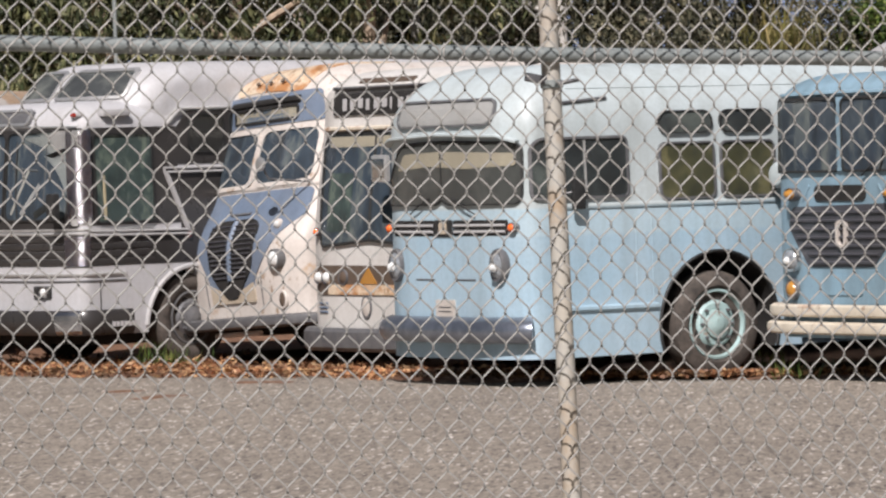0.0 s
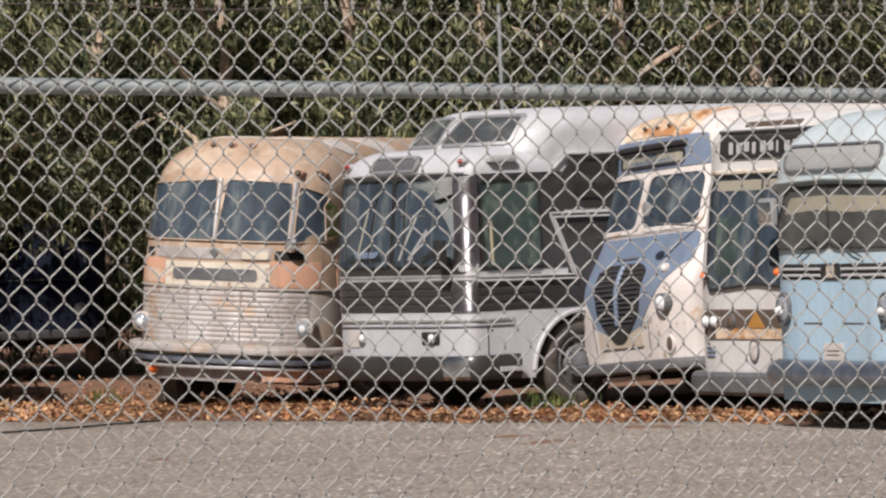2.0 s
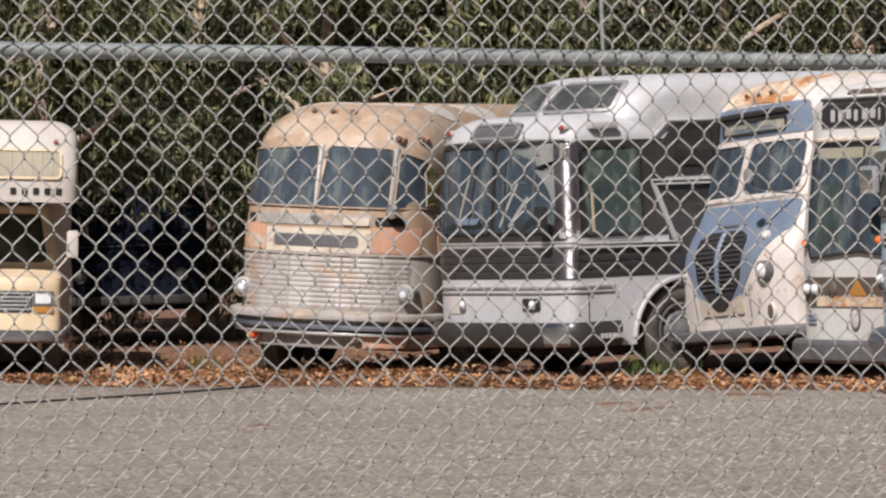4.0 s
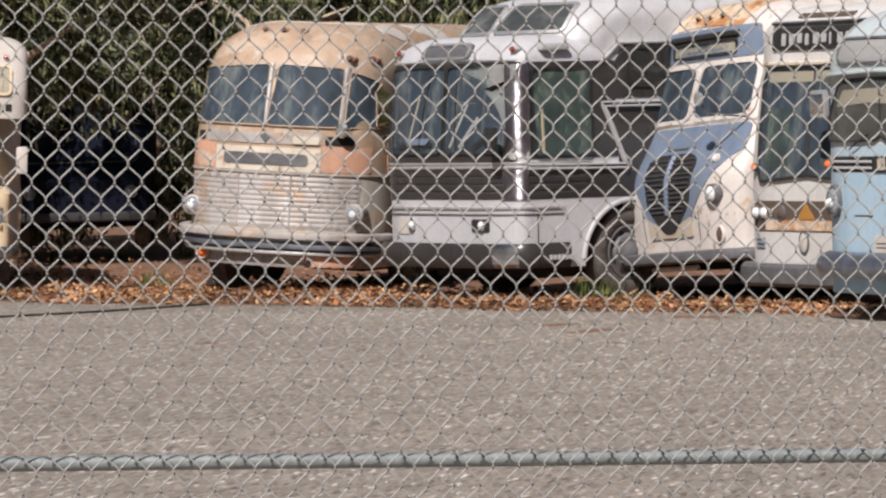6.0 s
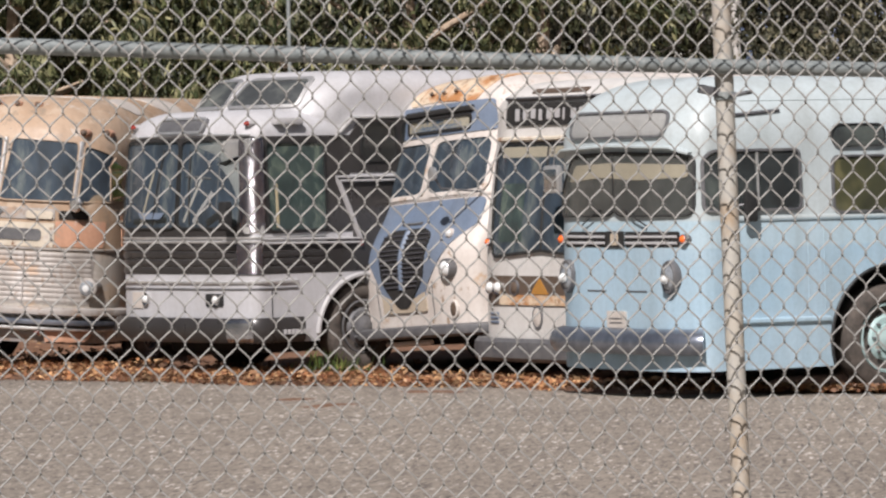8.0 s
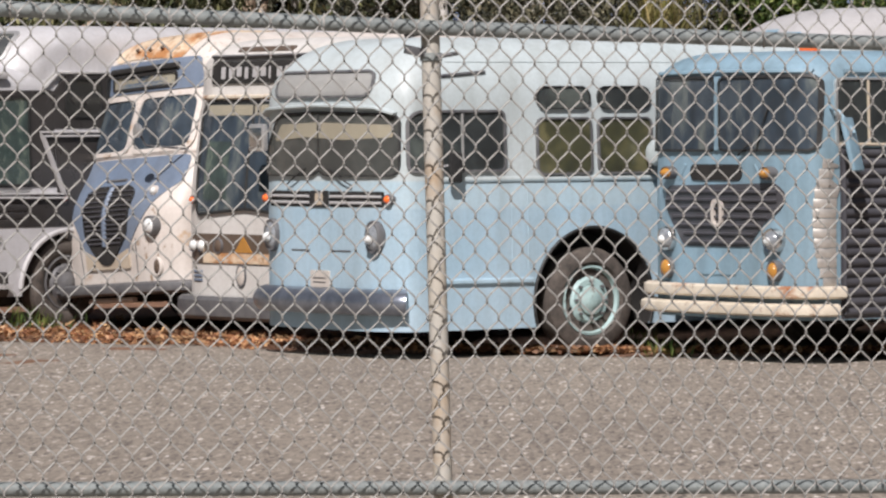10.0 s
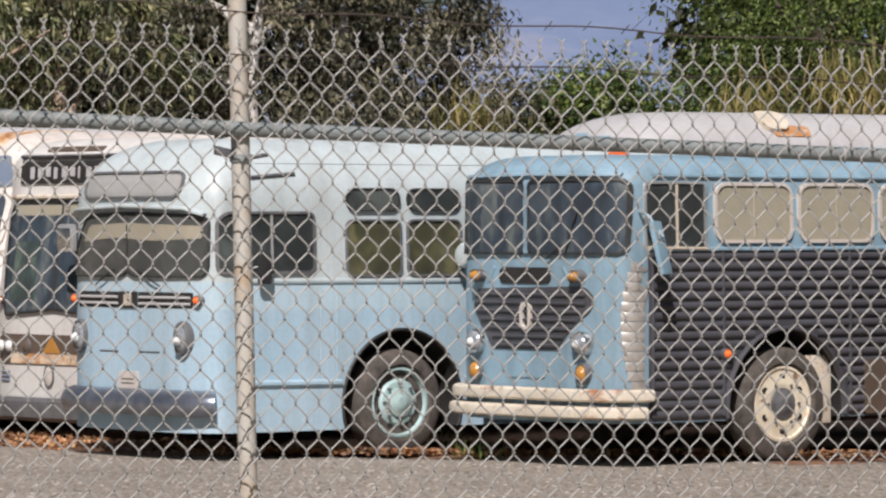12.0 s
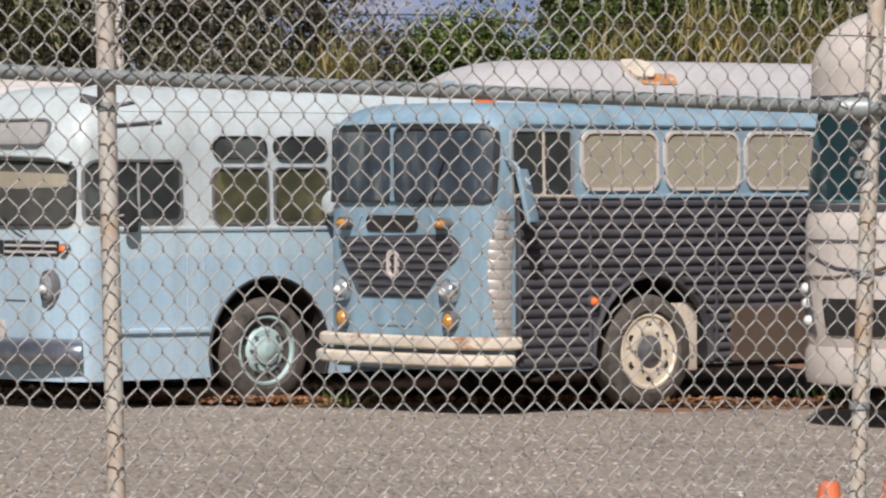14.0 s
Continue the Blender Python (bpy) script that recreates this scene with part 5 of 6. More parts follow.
D.patch("name_band", "front", rrect(-0.80, 0.66, 1.84, 1.97, 0.02), "alu", None, 0.012)
D.patch("badge", "front", rpoly([(-0.07, 1.93), (0, 1.85), (0.07, 1.93), (0, 1.97)], 0.01), "steelgrey", None, 0.024)
for s in (-1, 1):
    D.patch("vent", "front", rrect(0.70 if s > 0 else -0.98, 0.98 if s > 0 else -0.86, 1.85, 1.95, 0.02), "under", None, 0.014)
for x0, x1 in ((-1.12, -0.67), (0.67, 1.12)):
    D.patch("orange_panel", "front", rrect(x0, x1, 1.53, 1.83, 0.02), "salmon", None, 0.010, 0.02, "faded orange panel")
D.patch("orange_side", "side", rrect(0.3, 1.2, 1.53, 1.95, 0.02), "salmon", None, 0.010, 0.02, "faded orange side panel")
D.patch("slot_panel", "front", rrect(-0.66, 0.66, 1.52, 1.80, 0.02), "rustywhite", None, 0.012)
D.patch("slot", "front", rrect(-0.54, 0.52, 1.59, 1.73, 0.05), "steelgrey", None, 0.02, 0.03)
D.patch("grille", "front", rpoly([(-1.02, 0.86), (1.02, 0.86), (1.06, 1.46), (-1.06, 1.46)], 0.04), "alu", None, 0.008, 0.02)
for k in range(10):
    z = 0.90 + k * 0.059
    D.strip("grille_slat", "front", [(-1.03, z), (1.03, z)], 0.052, "alu", None, 0.016)
for x in (-0.33, 0.33):
    D.strip("grille_post", "front", [(x, 0.88), (x, 1.47)], 0.022, "alu", None, 0.024)
D.sweep("waist_moulding", 1.50, bumper_profile(0.02, 0.025, 0.0), "alu", lambda x, y: x > -2 and y < 6)
for z in (1.97, 1.83):
    D.sweep("side_moulding", z, bumper_profile(0.02, 0.02, 0.0), "tan", lambda x, y: x > 1.0 and 0.2 < y < 6)
for s in (-1, 1):
    pod = part("headlight_pod", lathe_bm([(0.02, 0.30), (0.08, 0.25), (0.115, 0.10), (0.12, -0.06), (0.105, -0.075)], "y", 24, None, D.on("front", 1.02 * s, 1.06, 0.02)), "alu", bus)
    c = D.on("front", 1.02 * s, 1.06, 0.02)
    part("lens", lathe_bm([(0.10, -0.06), (0.085, -0.09), (0.05, -0.11), (0.01, -0.113)], "y", 24, None, c), "lens_grey", pod)
    part("bulb", lathe_bm([(0.045, -0.09), (0.04, -0.115), (0.02, -0.122), (0.005, -0.124)], "y", 16, None, c), "lamp", pod)
    D.lamp("fog_lamp" if s < 0 else "marker_lamp", "front", 0.80 * s if s < 0 else 0.55, 0.53, 0.085 if s < 0 else 0.04, "orange" if s < 0 else "red", "rustywhite", depth=0.08)
D.sweep("bumper", 0.78, bumper_profile(0.13, 0.10), "alu", lambda x, y: y < 0.30, label="bent aluminium bumper bar")
# the dark bluish reflection along the bumper is put into this bar's colour
D.sweep("bumper", 0.655, bumper_profile(0.12, 0.075), "blue_chrome", lambda x, y: y < 0.26, label="lower bumper bar coloured as a dark blue reflection")
D.sweep("bumper_lip", 0.58, bumper_profile(0.09, 0.045), "bright", lambda x, y: y < 0.22)
for x in (-0.30, -0.05, 0.20):
    D.lamp("roof_marker", "front", x, 3.16, 0.045, "brown", "salmon", depth=0.06, tall=0.8)
for x in (0.85, 1.02):
    D.lamp("clearance_lamp", "front", x, 2.86, 0.055, "brown", "salmon", depth=0.09, tall=0.8)
m = part("spot_lamp", lathe_bm([(0.03, 0.12), (0.08, 0.05), (0.085, -0.03), (0.06, -0.05)], "y", 20, None, D.on("front", 0.86, 2.02, 0.10)), "chrome", bus)
D.patch("air_scoop", "front", rrect(0.34, 0.64, 1.85, 1.94, 0.03), "rustywhite", None, 0.03)
for x, y, rx, ry, mt in ((0.35, 0.85, 0.26, 0.25, "rvwhite"), (-0.35, 0.62, 0.34, 0.10, "rustroof"), (0.75, 1.3, 0.16, 0.35, "rvwhite"), (0.15, 1.9, 0.4, 0.3, "rustroof"), (0.7, 2.6, 0.25, 0.5, "rvwhite"), (-0.2, 0.52, 0.5, 0.06, "rvwhite")):
    D.patch("roof_patch", "roof", [(x + rx * (1 + 0.25 * math.sin(3 * t + x)) * math.cos(t), y + ry * (1 + 0.2 * math.cos(2 * t)) * math.sin(t)) for t in (2 * math.pi * k / 20 for k in range(20))], mt, None, 0.010, 0.02, "peeling paint patch")
D.sweep("valance", 0.47, [(-0.02, -0.06), (0.0, -0.06), (0.01, 0.06), (-0.02, 0.06)], "grime", lambda x, y: y < 0.15, label="rusted valance under the bumper")
D.patch("fender_stub", "front", rpoly([(0.62, 0.40), (1.0, 0.44), (1.04, 0.56), (0.60, 0.56)], 0.04), "salmon", None, 0.06, 0.09)
for y in (1.75, 6.6):
    for s in (1, -1):
        wheel(bus, (1.08 if s > 0 else 1.02) * s, y, 0.47, 0.26, "steelgrey", 0.05, None, 0.27, s, up=0.06)
part("front_tyre", lathe_bm([(0.2, -0.12), (0.40, -0.13), (0.46, -0.10), (0.47, 0.10), (0.40, 0.13), (0.2, 0.12)], "x", 40, None, (-0.76, 0.35, 0.50)), "tyre", bus)
underside(D, (1.75, 6.6))
st = part("stone", lathe_bm([(0.05, -0.10), (0.15, -0.06), (0.17, 0.02), (0.12, 0.09), (0.04, 0.12)], "z", 14), "stone", None, "pale stone chocking a wheel on the soil")
for v in st.data.vertices:
    v.co *= 1 + 0.25 * noise.noise(v.co * 9)
st.location = (-12.05, 53.3, ground_z(-12.05) + 0.06)
tagged(st, category="stone")

# -- slate blue and cream coach with a V grille --
bus = parked("cream_coach", (-5.92, 49.05, -0.04), 51.0, "cream and slate blue vintage coach with a rusting roof", lean=-3.2)
B = Coach(bus, 1.20, 9.0, 0.42, 3.26, front=(3.2, 0.46, 0.13), roof=(0.42, 0.50, 0.55), tumble=0.06,
          rake=lambda z: 0.36 * smooth01(1.25, 2.05, z) + 0.22 * smooth01(1.95, 2.8, z) + 0.04 * smooth01(1.0, 0.5, z))
B.shell("cream", arches=((1.75, 0.62), (6.6, 0.62)))
B.patch("blue_panel", "front", rpoly([(-1.06, 1.90), (1.06, 1.90), (1.10, 1.62), (0.86, 1.42), (0.62, 1.15), (0.46, 0.95), (0.40, 0.72), (-0.40, 0.72), (-0.46, 0.95), (-0.62, 1.15), (-0.86, 1.42), (-1.10, 1.62)], 0.06), "slate", None, 0.012, 0.03, "slate blue nose panel")
grille = B.patch("grille", "front", rpoly([(-0.50, 1.52), (-0.34, 1.60), (0.34, 1.60), (0.50, 1.52), (0.42, 1.05), (0.10, 0.74), (-0.10, 0.74), (-0.42, 1.05)], 0.08), "under", None, 0.026, 0.04, "dark shield-shaped grille")
for k in range(12):
    z = 0.98 + k * 0.05
    hw_ = 0.30 + 0.16 * smooth01(0.9, 1.4, z)
    B.strip("grille_bar", "front", [(-hw_, z), (hw_, z)], 0.022, "charcoal", grille, 0.042)
B.strip("grille_post", "front", [(0, 0.95), (0, 1.58)], 0.08, "slate", grille, 0.05)
B.strip("grille_crown", "front", [(-0.20, 1.66), (0.20, 1.66)], 0.03, "steelgrey", None, 0.03)
B.patch("grille_skirt", "front", rpoly([(-0.44, 0.70), (0.44, 0.70), (0.44, 0.92), (0.12, 0.72), (-0.12, 0.72), (-0.44, 0.92)], 0.02), "tan", None, 0.02)
for s in (-1, 1):
    B.lamp("headlight", "front", 0.86 * s, 1.14, 0.11, depth=0.07, rim="steelgrey")
    B.lamp("turn_lamp", "front", 0.80 * s, 1.52, 0.055, "lamp", "cream", depth=0.04)
    B.lamp("fog_lamp", "front", 0.88 * s, 0.70, 0.075, "brown", "cream", depth=0.02, tall=1.35)
    x0, x1 = (0.05, 1.02) if s > 0 else (-1.02, -0.05)
    B.window("windscreen", "front", rpoly([(x0, 1.99), (x1, 1.99), (x1 - 0.03 * s if s > 0 else x1, 2.55), (x0 - 0.03 * s if s < 0 else x0, 2.55)], 0.13), "bluein", "cream", 0.05, label="rounded windscreen pane in a cream frame", frame_lift=0.03)
    B.strip("panel_seam", "front", [(0.55 * s, 0.62), (0.57 * s, 1.02)], 0.012, "steelgrey", None, 0.008)
B.patch("brow_panel", "front", rpoly([(-1.02, 2.63), (1.02, 2.63), (0.96, 2.97), (-0.96, 2.97)], 0.06), "slate", None, 0.014, 0.03, "slate blue panel over the windscreen")
B.window("sign_window", "front", rrect(-0.62, 0.62, 2.69, 2.81, 0.03), "tan", "under", 0.03, label="tan destination sign under a dark hood")
B.strip("sign_hood", "front", [(-0.68, 2.88), (0.68, 2.88)], 0.07, "under", None, 0.05)
B.patch("roof_rust", "roof", rpoly([(-0.75, 0.50), (0.75, 0.48), (0.80, 1.6), (0.2, 2.2), (-0.8, 1.7)], 0.2), "rustroof", None, 0.012, 0.03, "rust-stained roof front")
B.sweep("bumper", 0.48, bumper_profile(0.16, 0.13), "steelgrey", lambda x, y: y < 0.40, label="grey steel bumper")
B.sweep("belt_moulding", 1.94, bumper_profile(0.02, 0.05, 0.0), "cream", lambda x, y: y < 4)
B.window("side_window", "side", rrect(0.85, 1.5, 2.0, 2.54, 0.08), "bluein", "cream", 0.03)
m = part("side_mirror", lathe_bm([(0.02, 0.03), (0.07, 0.02), (0.08, -0.01), (0.05, -0.02)], "y", 18, None, (0.98, -0.30, 2.16)), "bright", bus)
part("arm", tube_bm([(1.02, 0.35, 1.95), (0.98, -0.2, 2.0), (0.98, -0.28, 2.14)], 0.012, 6), "steelgrey", m)
for x in (-0.25, 0.0, 0.25):
    B.lamp("roof_marker", "front", x, 3.11, 0.04, "brown", "rustroof", depth=0.05, tall=0.7)
for y in (1.75, 6.6):
    for s in (1, -1):
        wheel(bus, 1.12 * s, y, 0.49, 0.27, "steelgrey", 0.05, None, 0.28, s, up=0.07)
underside(B, (1.75, 6.6))
part("axle_guard", tube_bm([(-0.5, -0.05, 0.36), (0.4, -0.05, 0.36)], 0.03, 8), "rvwhite", bus)

# -- white transit bus with a tall windscreen --
bus = parked("transit_bus", (-4.22, 46.6, 0.10), 50.0, "white transit bus with a tall windscreen and a brown lamp panel")
H = Coach(bus, 1.25, 9.6, 0.28, 3.02, front=(4.2, 0.36, 0.10), roof=(0.34, 0.42, 0.50), rake=lambda z: 0.16 * smooth01(1.2, 2.7, z), tumble=0.03)
H.shell("clean_white", arches=((2.3, 0.62), (7.0, 0.62)))
w = H.window("windscreen", "front", rpoly([(-0.90, 1.20), (0.0, 1.27), (0.90, 1.20), (0.98, 2.24), (0.90, 2.35), (-0.86, 2.35), (-0.96, 2.24)], 0.06), "bluein", "rubber", 0.03, label="tall windscreen over a plate painted as a dim blue-green cab")
H.patch("sun_blind", "front", rrect(-0.86, 0.86, 2.22, 2.33, 0.02), "tan", w, 0.019, 0.01)
H.strip("centre_bar", "front", [(0.0, 1.27), (0.0, 2.35)], 0.03, "rubber", w, 0.03)
H.patch("cab_panel", "front", rrect(-0.80, -0.36, 1.34, 1.95, 0.03), "green_in", w, 0.018, 0.01)
sign = H.patch("sign_board", "front", rrect(-0.84, 0.85, 2.55, 2.78, 0.03), "under", None, 0.02, 0.03, "black sign board with white marks")
for k in range(9):
    x = -0.64 + k * 0.145
    H.patch("mark", "front", rrect(x, x + (0.075, 0.105, 0.085, 0.06, 0.1, 0.09, 0.03, 0.085, 0.11)[k], 2.60 + 0.012 * (k % 3), 2.725 - 0.008 * (k % 2), 0.012, 2), "white", sign, 0.026, 0.01, rings=2)
H.strip("sign_hood", "front", [(-0.86, 2.82), (0.88, 2.82)], 0.035, "steelgrey", None, 0.06)
H.patch("brow_vent", "front", rrect(-0.50, 0.5, 2.88, 2.93, 0.02), "brown", None, 0.01)
H.strip("windscreen_hood", "front", [(-0.95, 2.41), (0.95, 2.41)], 0.05, "rustywhite", None, 0.06)
panel = H.patch("lamp_panel", "front", rrect(-1.06, 1.06, 0.68, 0.99, 0.03), "brown", None, 0.012, 0.03, "brown lamp panel with a gold triangle")
H.patch("lower_panel", "front", rrect(-0.80, 0.80, 0.685, 0.79, 0.01), "rustroof", panel, 0.016, 0.01)
H.patch("emblem", "front", rpoly([(-0.20, 0.80), (0.12, 0.80), (-0.04, 0.97)], 0.01), "amber", panel, 0.02, 0.01)
for s in (-1, 1):
    for d in (0.98, 0.80):
        H.lamp("headlight", "front", d * s, 0.865, 0.072, depth=0.05)
    H.lamp("turn_lamp", "front", 0.5 * s, 0.865, 0.085, "brown", "steelgrey", depth=0.03)
    H.lamp("marker_lamp", "front", 1.0 * s, 1.34, 0.045, "orange", "steelgrey", depth=0.05)
H.lamp("front_hatch", "front", -0.10, 0.56, 0.09, "rvwhite", "steelgrey", depth=0.015, tall=1.4)
for z in (0.50, 0.545, 0.59):
    H.strip("number_mark", "front", [(-1.02, z), (-0.84, z)], 0.026, "slate", None, 0.014, steps=3)
H.sweep("bumper", 0.22, bumper_profile(0.12, 0.24), "steelgrey", lambda x, y: y < 0.25, label="grey wraparound bumper")
m = part("side_mirror", box_bm(0.50, 0.78, -0.42, -0.36, 1.85, 2.13, 0.03), "bright", bus, "chrome mirror on an arm")
part("mirror_glass", box_bm(0.53, 0.75, -0.425, -0.418, 1.89, 2.09, 0.01), "chrome", m)
part("arm", tube_bm([(0.9, 0.1, 2.40), (0.66, -0.36, 2.36), (0.64, -0.38, 2.1)], 0.012, 6), "steelgrey", m)
for y in (2.3, 7.0):
    for s in (1, -1):
        wheel(bus, 1.2 * s, y, 0.48, 0.27, "steelgrey", 0.05, None, 0.28, s, up=-0.10)
underside(H, (2.3, 7.0))

# -- overcab motorhome --
van = parked("overcab_motorhome", (-15.34, 51.9, -0.09), -17.0, "beige and white overcab motorhome with curtained bunk window", "motorhome", lean=3.0)
E1 = Coach(van, 1.15, 6.0, 2.28, 3.26, front=(4.5, 0.40, 0.15), roof=(0.24, 0.30, 0.35), rake=lambda z: 0.25 * smooth01(2.5, 3.2, z))
E1.shell("rvwhite", "overcab", "off-white overcab bunk")
w = E1.window("bunk_window", "front", rrect(-0.92, 0.92, 2.58, 2.88, 0.04), "tan", "beige", 0.03, label="wide bunk window with drawn tan curtains")
for k in range(15):
    E1.strip("curtain_fold", "front", [(-0.85 + k * 0.12, 2.6), (-0.85 + k * 0.12, 2.86)], 0.03, "tan", w, 0.02, steps=3)
for k in range(5):
    E1.patch("name_mark", "front", rrect(0.34 + k * 0.135, 0.41 + k * 0.135, 2.37, 2.45, 0.008, 2), "under", None, 0.012, 0.01, rings=2)
E1.lamp("clearance_lamp", "front", 0.88, 3.0, 0.035, "red", "rvwhite", depth=0.03)
E2 = Coach(van, 1.13, 6.0, 0.55, 2.27, front=(5, 0.3, -1.6), roof=(0.02, 0.02, 0.02))
E2.shell("rvwhite", "cabin", arches=((4.6, 0.48),))
E3 = Coach(van, 0.98, 2.0, 0.62, 2.24, front=(4.5, 0.35, -0.25), roof=(0.1, 0.1, 0.1), rake=lambda z: -0.35 + 0.08 * smooth01(0.6, 1.3, z) + 0.75 * smooth01(1.36, 1.50, z) + 0.28 * smooth01(1.5, 2.2, z), tumble=0.12)
E3.shell("beige", "cab", "beige van cab", arches=((0.55, 0.44),))
E3.window("windscreen", "front", rpoly([(-0.78, 1.58), (0.78, 1.58), (0.70, 2.10), (-0.70, 2.10)], 0.06), "olive_in", "rubber", 0.03)
g = E3.patch("grille", "front", rrect(-0.62, 0.62, 0.96, 1.22, 0.03), "rubber", None, 0.01)
for k in range(5):
    E3.strip("grille_bar", "front", [(-0.6, 1.0 + k * 0.048), (0.6, 1.0 + k * 0.048)], 0.02, "bright", g, 0.02)
for s in (-1, 1):
    b = E3.patch("headlight", "front", rrect(0.62 if s > 0 else -0.88, 0.88 if s > 0 else -0.62, 1.04, 1.22, 0.02), "steelgrey", None, 0.016)
    E3.patch("lens", "front", rrect(0.66 if s > 0 else -0.84, 0.84 if s > 0 else -0.66, 1.07, 1.19, 0.02), "lamp", b, 0.026)
    E3.patch("turn_lens", "front", rrect(0.64 if s > 0 else -0.87, 0.87 if s > 0 else -0.64, 0.96, 1.03, 0.01), "amber", b, 0.026)
    m = part("side_mirror", box_bm(1.10 * s - 0.07, 1.10 * s + 0.07, 0.18, 0.26, 1.62, 1.95, 0.03), "rvwhite", van)
    part("arm", tube_bm([(0.90 * s, 0.3, 1.45), (1.06 * s, 0.24, 1.64)], 0.014, 6), "rvwhite", m)
E3.sweep("bumper", 0.68, bumper_profile(0.10, 0.15), "bumper", lambda x, y: y < 0.15, label="chrome bumper")
for y, s in ((0.55, 1), (0.55, -1), (4.6, 1), (4.6, -1)):
    wheel(van, (0.98 if y < 1 else 1.08) * s, y, 0.37, 0.21, "steelgrey", 0.04, None, 0.21, s, up=0.09)
part("chassis", box_bm(-0.7, 0.7, 0.3, 5.6, 0.36, 0.66, 0.03), "under", van)

# -- white coach in the row behind --
bus = parked("white_coach", (1.45, 57.6, 0), 56.0, "long white coach with a domed roof and faded blue marks")
G = Coach(bus, 1.25, 11.0, 0.4, 3.66, front=(2.6, 0.9, 0.3), roof=(0.70, 0.75, 1.3), tumble=0.03)
G.shell("white")
for x0, x1 in ((-1.0, -0.05), (0.05, 1.0)):
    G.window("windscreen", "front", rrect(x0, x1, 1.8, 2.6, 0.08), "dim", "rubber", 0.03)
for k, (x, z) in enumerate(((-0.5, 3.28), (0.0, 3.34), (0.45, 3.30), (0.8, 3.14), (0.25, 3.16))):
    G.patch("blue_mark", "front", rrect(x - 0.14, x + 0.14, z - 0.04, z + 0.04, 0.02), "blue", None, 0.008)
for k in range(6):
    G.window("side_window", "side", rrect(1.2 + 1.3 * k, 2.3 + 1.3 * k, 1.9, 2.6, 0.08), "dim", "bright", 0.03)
v = G.patch("roof_vent", "roof", rrect(0.74, 1.06, 2.05, 2.50, 0.14), "rustywhite", None, 0.07, 0.12, "rusted roof vent hood")
G.patch("rust_patch", "roof", rrect(0.98, 1.10, 2.20, 2.80, 0.05), "rustroof", None, 0.02, 0.03)
for y in (2.0, 8.0):
    for s in (1, -1):
        wheel(bus, 1.18 * s, y, 0.50, 0.27, "steelgrey", 0.05, None, 0.28, s)
underside(G, (2.0, 8.0))

# -- modern motorhome --
van = parked("motorhome", (4.90, 38.60, 0), 42.0, "ivory modern motorhome with a teal windscreen and dark swoosh", "motorhome")
I = Coach(van, 1.25, 9.0, 0.36, 2.86, front=(2.6, 0.75, 0.30), roof=(0.10, 0.12, 0.12), rake=lambda z: 0.10 * smooth01(1.75, 2.0, z) + 0.12 * smooth01(2.0, 2.8, z) + 0.10 * smooth01(0.9, 0.4, z))
I.shell("rvwhite", arches=((1.9, 0.5), (6.6, 0.5)))
I.sweep("windscreen", 1.96, [(0.0, 0.0), (0.03, 0.0), (0.0, 0.40), (-0.06, 0.80), (-0.10, 0.80)], "teal", lambda x, y: y < 0.62, label="teal-tinted wraparound windscreen")
I.sweep("windscreen_glass", 1.97, [(0.01, 0.0), (0.036, 0.0), (0.006, 0.40), (-0.054, 0.78), (-0.07, 0.78)], "glass", lambda x, y: y < 0.60)
I.sweep("windscreen_base", 1.90, bumper_profile(0.03, 0.07, 0.0), "charcoal", lambda x, y: y < 0.35)
I2 = Coach(van, 1.26, 9.0, 2.80, 3.64, front=(2.4, 0.85, 0.28), roof=(0.55, 0.45, 0.75))
I2.shell("rvwhite", "roof_cap", "rounded ivory roof cap")
# charcoal strip that paints the shadow below the overhanging cap
I2.sweep("cap_painted_shadow", 2.83, bumper_profile(0.01, 0.08, 0.0), "charcoal", lambda x, y: y < 0.6)
I.sweep("hood_edge", 1.62, bumper_profile(0.015, 0.02, 0.0), "steelgrey", lambda x, y: y < 0.5)
for a, b_ in ((("charcoal"), [(-1.0, 1.50), (-0.6, 1.38), (-0.1, 1.34), (0.5, 1.45)]), ("brown", [(-1.02, 1.30), (-0.6, 1.30), (-0.1, 1.38), (0.3, 1.52)])):
    I.strip("swoosh", "front", b_, 0.03, a, None, 0.012)
I.patch("grille", "front", rpoly([(-0.72, 0.80), (0.72, 0.80), (0.78, 1.12), (-0.78, 1.12)], 0.04), "under", None, 0.012, 0.03, "black front grille")
for s in (-1, 1):
    b = I.patch("headlight_panel", "front", rpoly([(1.10 * s, 0.82), (0.86 * s, 0.80), (1.0 * s, 1.30), (1.14 * s, 1.34)], 0.03), "steelgrey", None, 0.012)
    for z in (0.92, 1.07, 1.20):
        I.lamp("headlight", "front", (0.98 + (z - 0.9) * 0.25) * s, z, 0.055, parent=b, depth=0.04)
I.sweep("bumper", 0.55, bumper_profile(0.05, 0.34, 0.0), "rvwhite", lambda x, y: y < 0.4)
for y in (1.9, 6.6):
    for s in (1, -1):
        wheel(van, 1.2 * s, y, 0.46, 0.27, "bright", 0.04, None, 0.28, s)
underside(I, (1.9, 6.6))

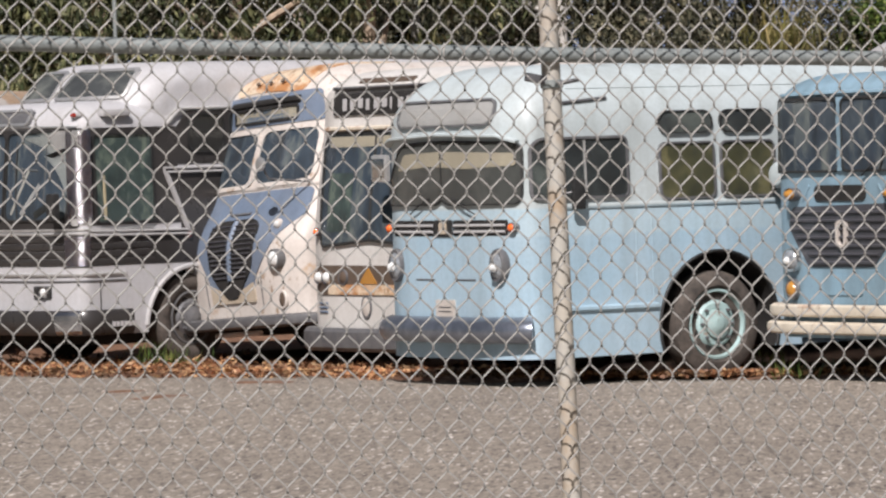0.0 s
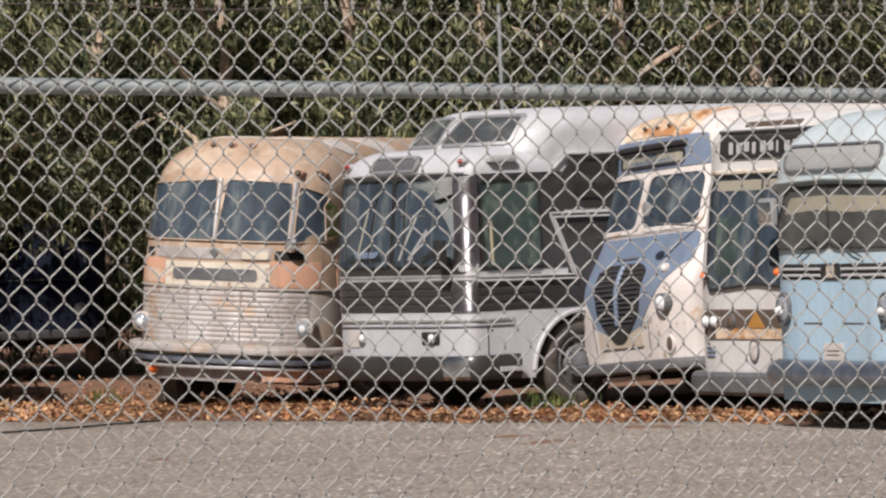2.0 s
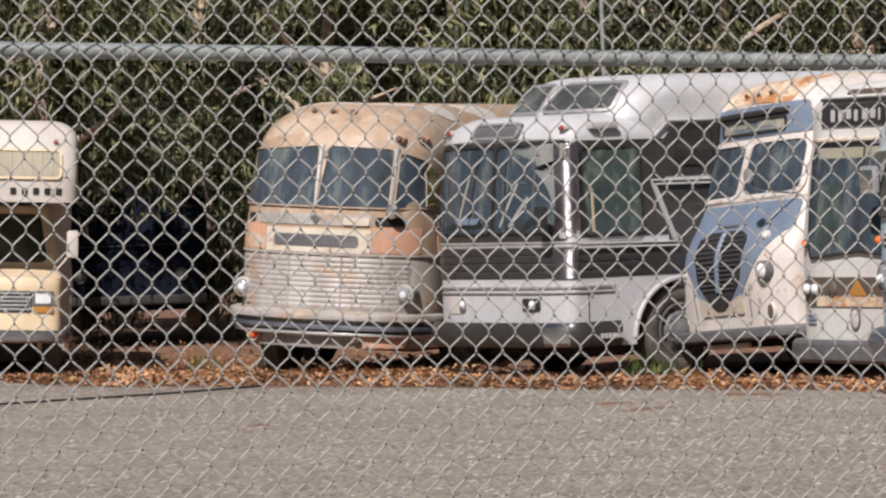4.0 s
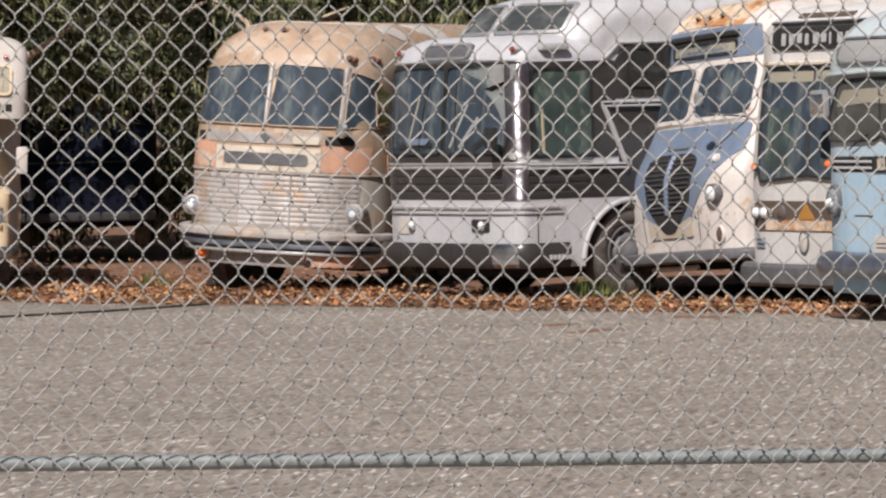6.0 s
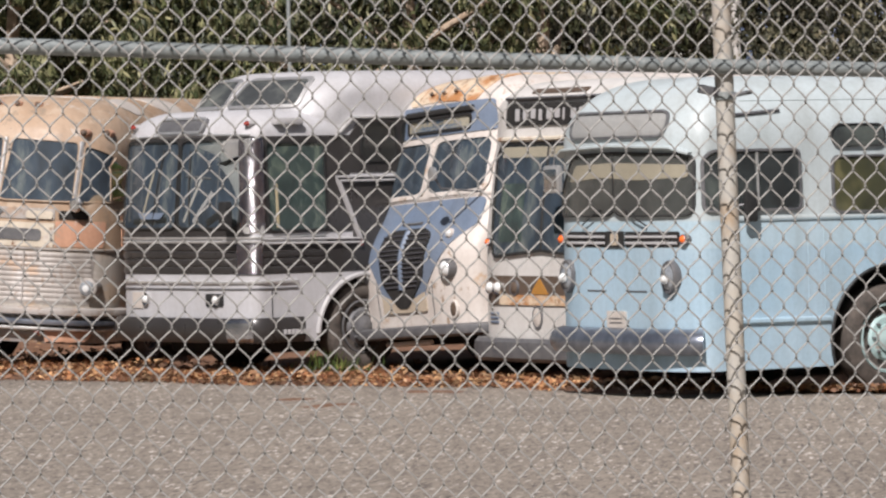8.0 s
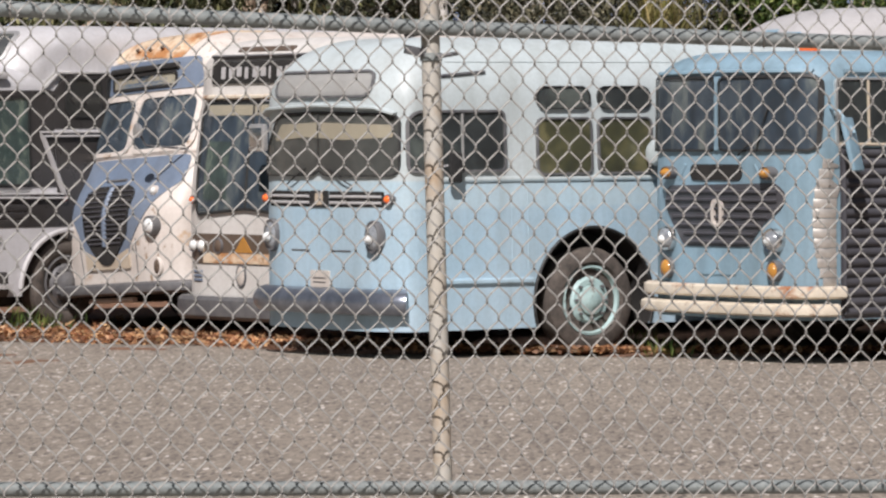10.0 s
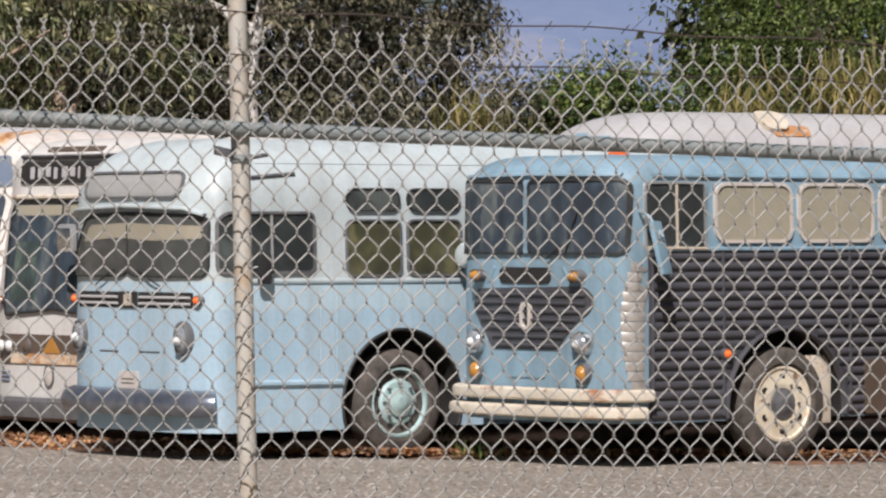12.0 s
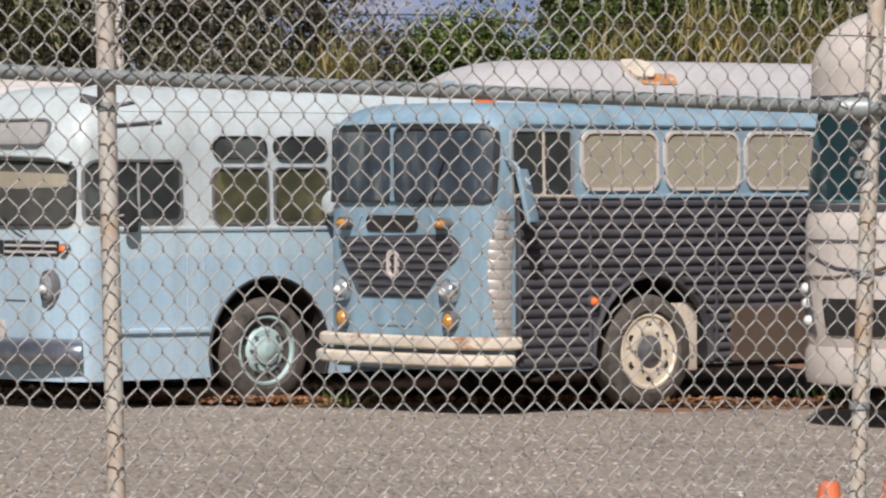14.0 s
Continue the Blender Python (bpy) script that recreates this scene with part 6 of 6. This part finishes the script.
# -- navy van between the trees, its shade put into the paint --
van = parked("dark_van", (-16.1, 62.3, 0.2), -12.0, "navy panel van under the trees, tree shade in its paint", "van")
K = Coach(van, 0.98, 4.6, 0.35, 2.15, front=(4, 0.4, 0.0), roof=(0.2, 0.25, 0.3), rake=lambda z: 0.6 * smooth01(1.0, 1.2, z) + 0.5 * smooth01(1.2, 2.0, z))
# navy taken almost to black, so the colour itself holds the tree shade
M["navy"] = inside_mat("shade_darkened_navy", (0.003, 0.004, 0.009), (0.006, 0.008, 0.016), (0.012, 0.013, 0.022))
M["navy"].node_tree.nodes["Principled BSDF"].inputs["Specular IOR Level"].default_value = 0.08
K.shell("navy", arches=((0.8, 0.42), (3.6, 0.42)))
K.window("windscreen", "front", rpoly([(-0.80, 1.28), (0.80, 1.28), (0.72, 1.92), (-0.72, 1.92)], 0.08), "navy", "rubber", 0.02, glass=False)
for s in (-1, 1):
    K.lamp("headlight", "front", 0.72 * s, 0.85, 0.09, "steelgrey", "steelgrey", depth=0.03)
    wheel(van, 0.94 * s, 0.8, 0.34, 0.2, "steelgrey", 0.04, None, 0.19, s)
    wheel(van, 0.94 * s, 3.6, 0.34, 0.2, "steelgrey", 0.04, None, 0.19, s)
K.sweep("bumper", 0.5, bumper_profile(0.08, 0.14), "rubber", lambda x, y: y < 0.2)

# ---- small things ----
def cone(x, y):
    root = thing("traffic_cone", pose(x, y, 0), "weathered orange traffic cone standing on the asphalt", "traffic cone", "traffic cones")
    part("base", box_bm(-0.19, 0.19, -0.19, 0.19, 0.0, 0.035, 0.012), "cone", root)
    part("cone", lathe_bm([(0.145, 0.03), (0.14, 0.05), (0.055, 0.66), (0.048, 0.70), (0.03, 0.70), (0.03, 0.66)], "z", 28), "cone", root)
    part("sleeve", lathe_bm([(0.107, 0.32), (0.109, 0.321), (0.087, 0.469), (0.085, 0.47)], "z", 28), "rvwhite", root)
    return root


cone(2.38, 21.9)
cone(2.72, 22.1)
for x, y, n, h in ((-6.9, 48.3, 70, 0.26), (-6.6, 48.2, 50, 0.22), (-0.30, 44.1, 40, 0.2), (0.0, 42.75, 50, 0.15), (-12.9, 53.3, 60, 0.2), (4.6, 42.6, 40, 0.16)):
    tuft(x, y, n, h, 3)
pole = part("thin_pole", tube_bm([(-9.25, 62.5, 0), (-9.25, 62.5, 5.1)], 0.03, 8), "galv", None, "thin grey pole standing among the trees")
tagged(pole, category="pole")
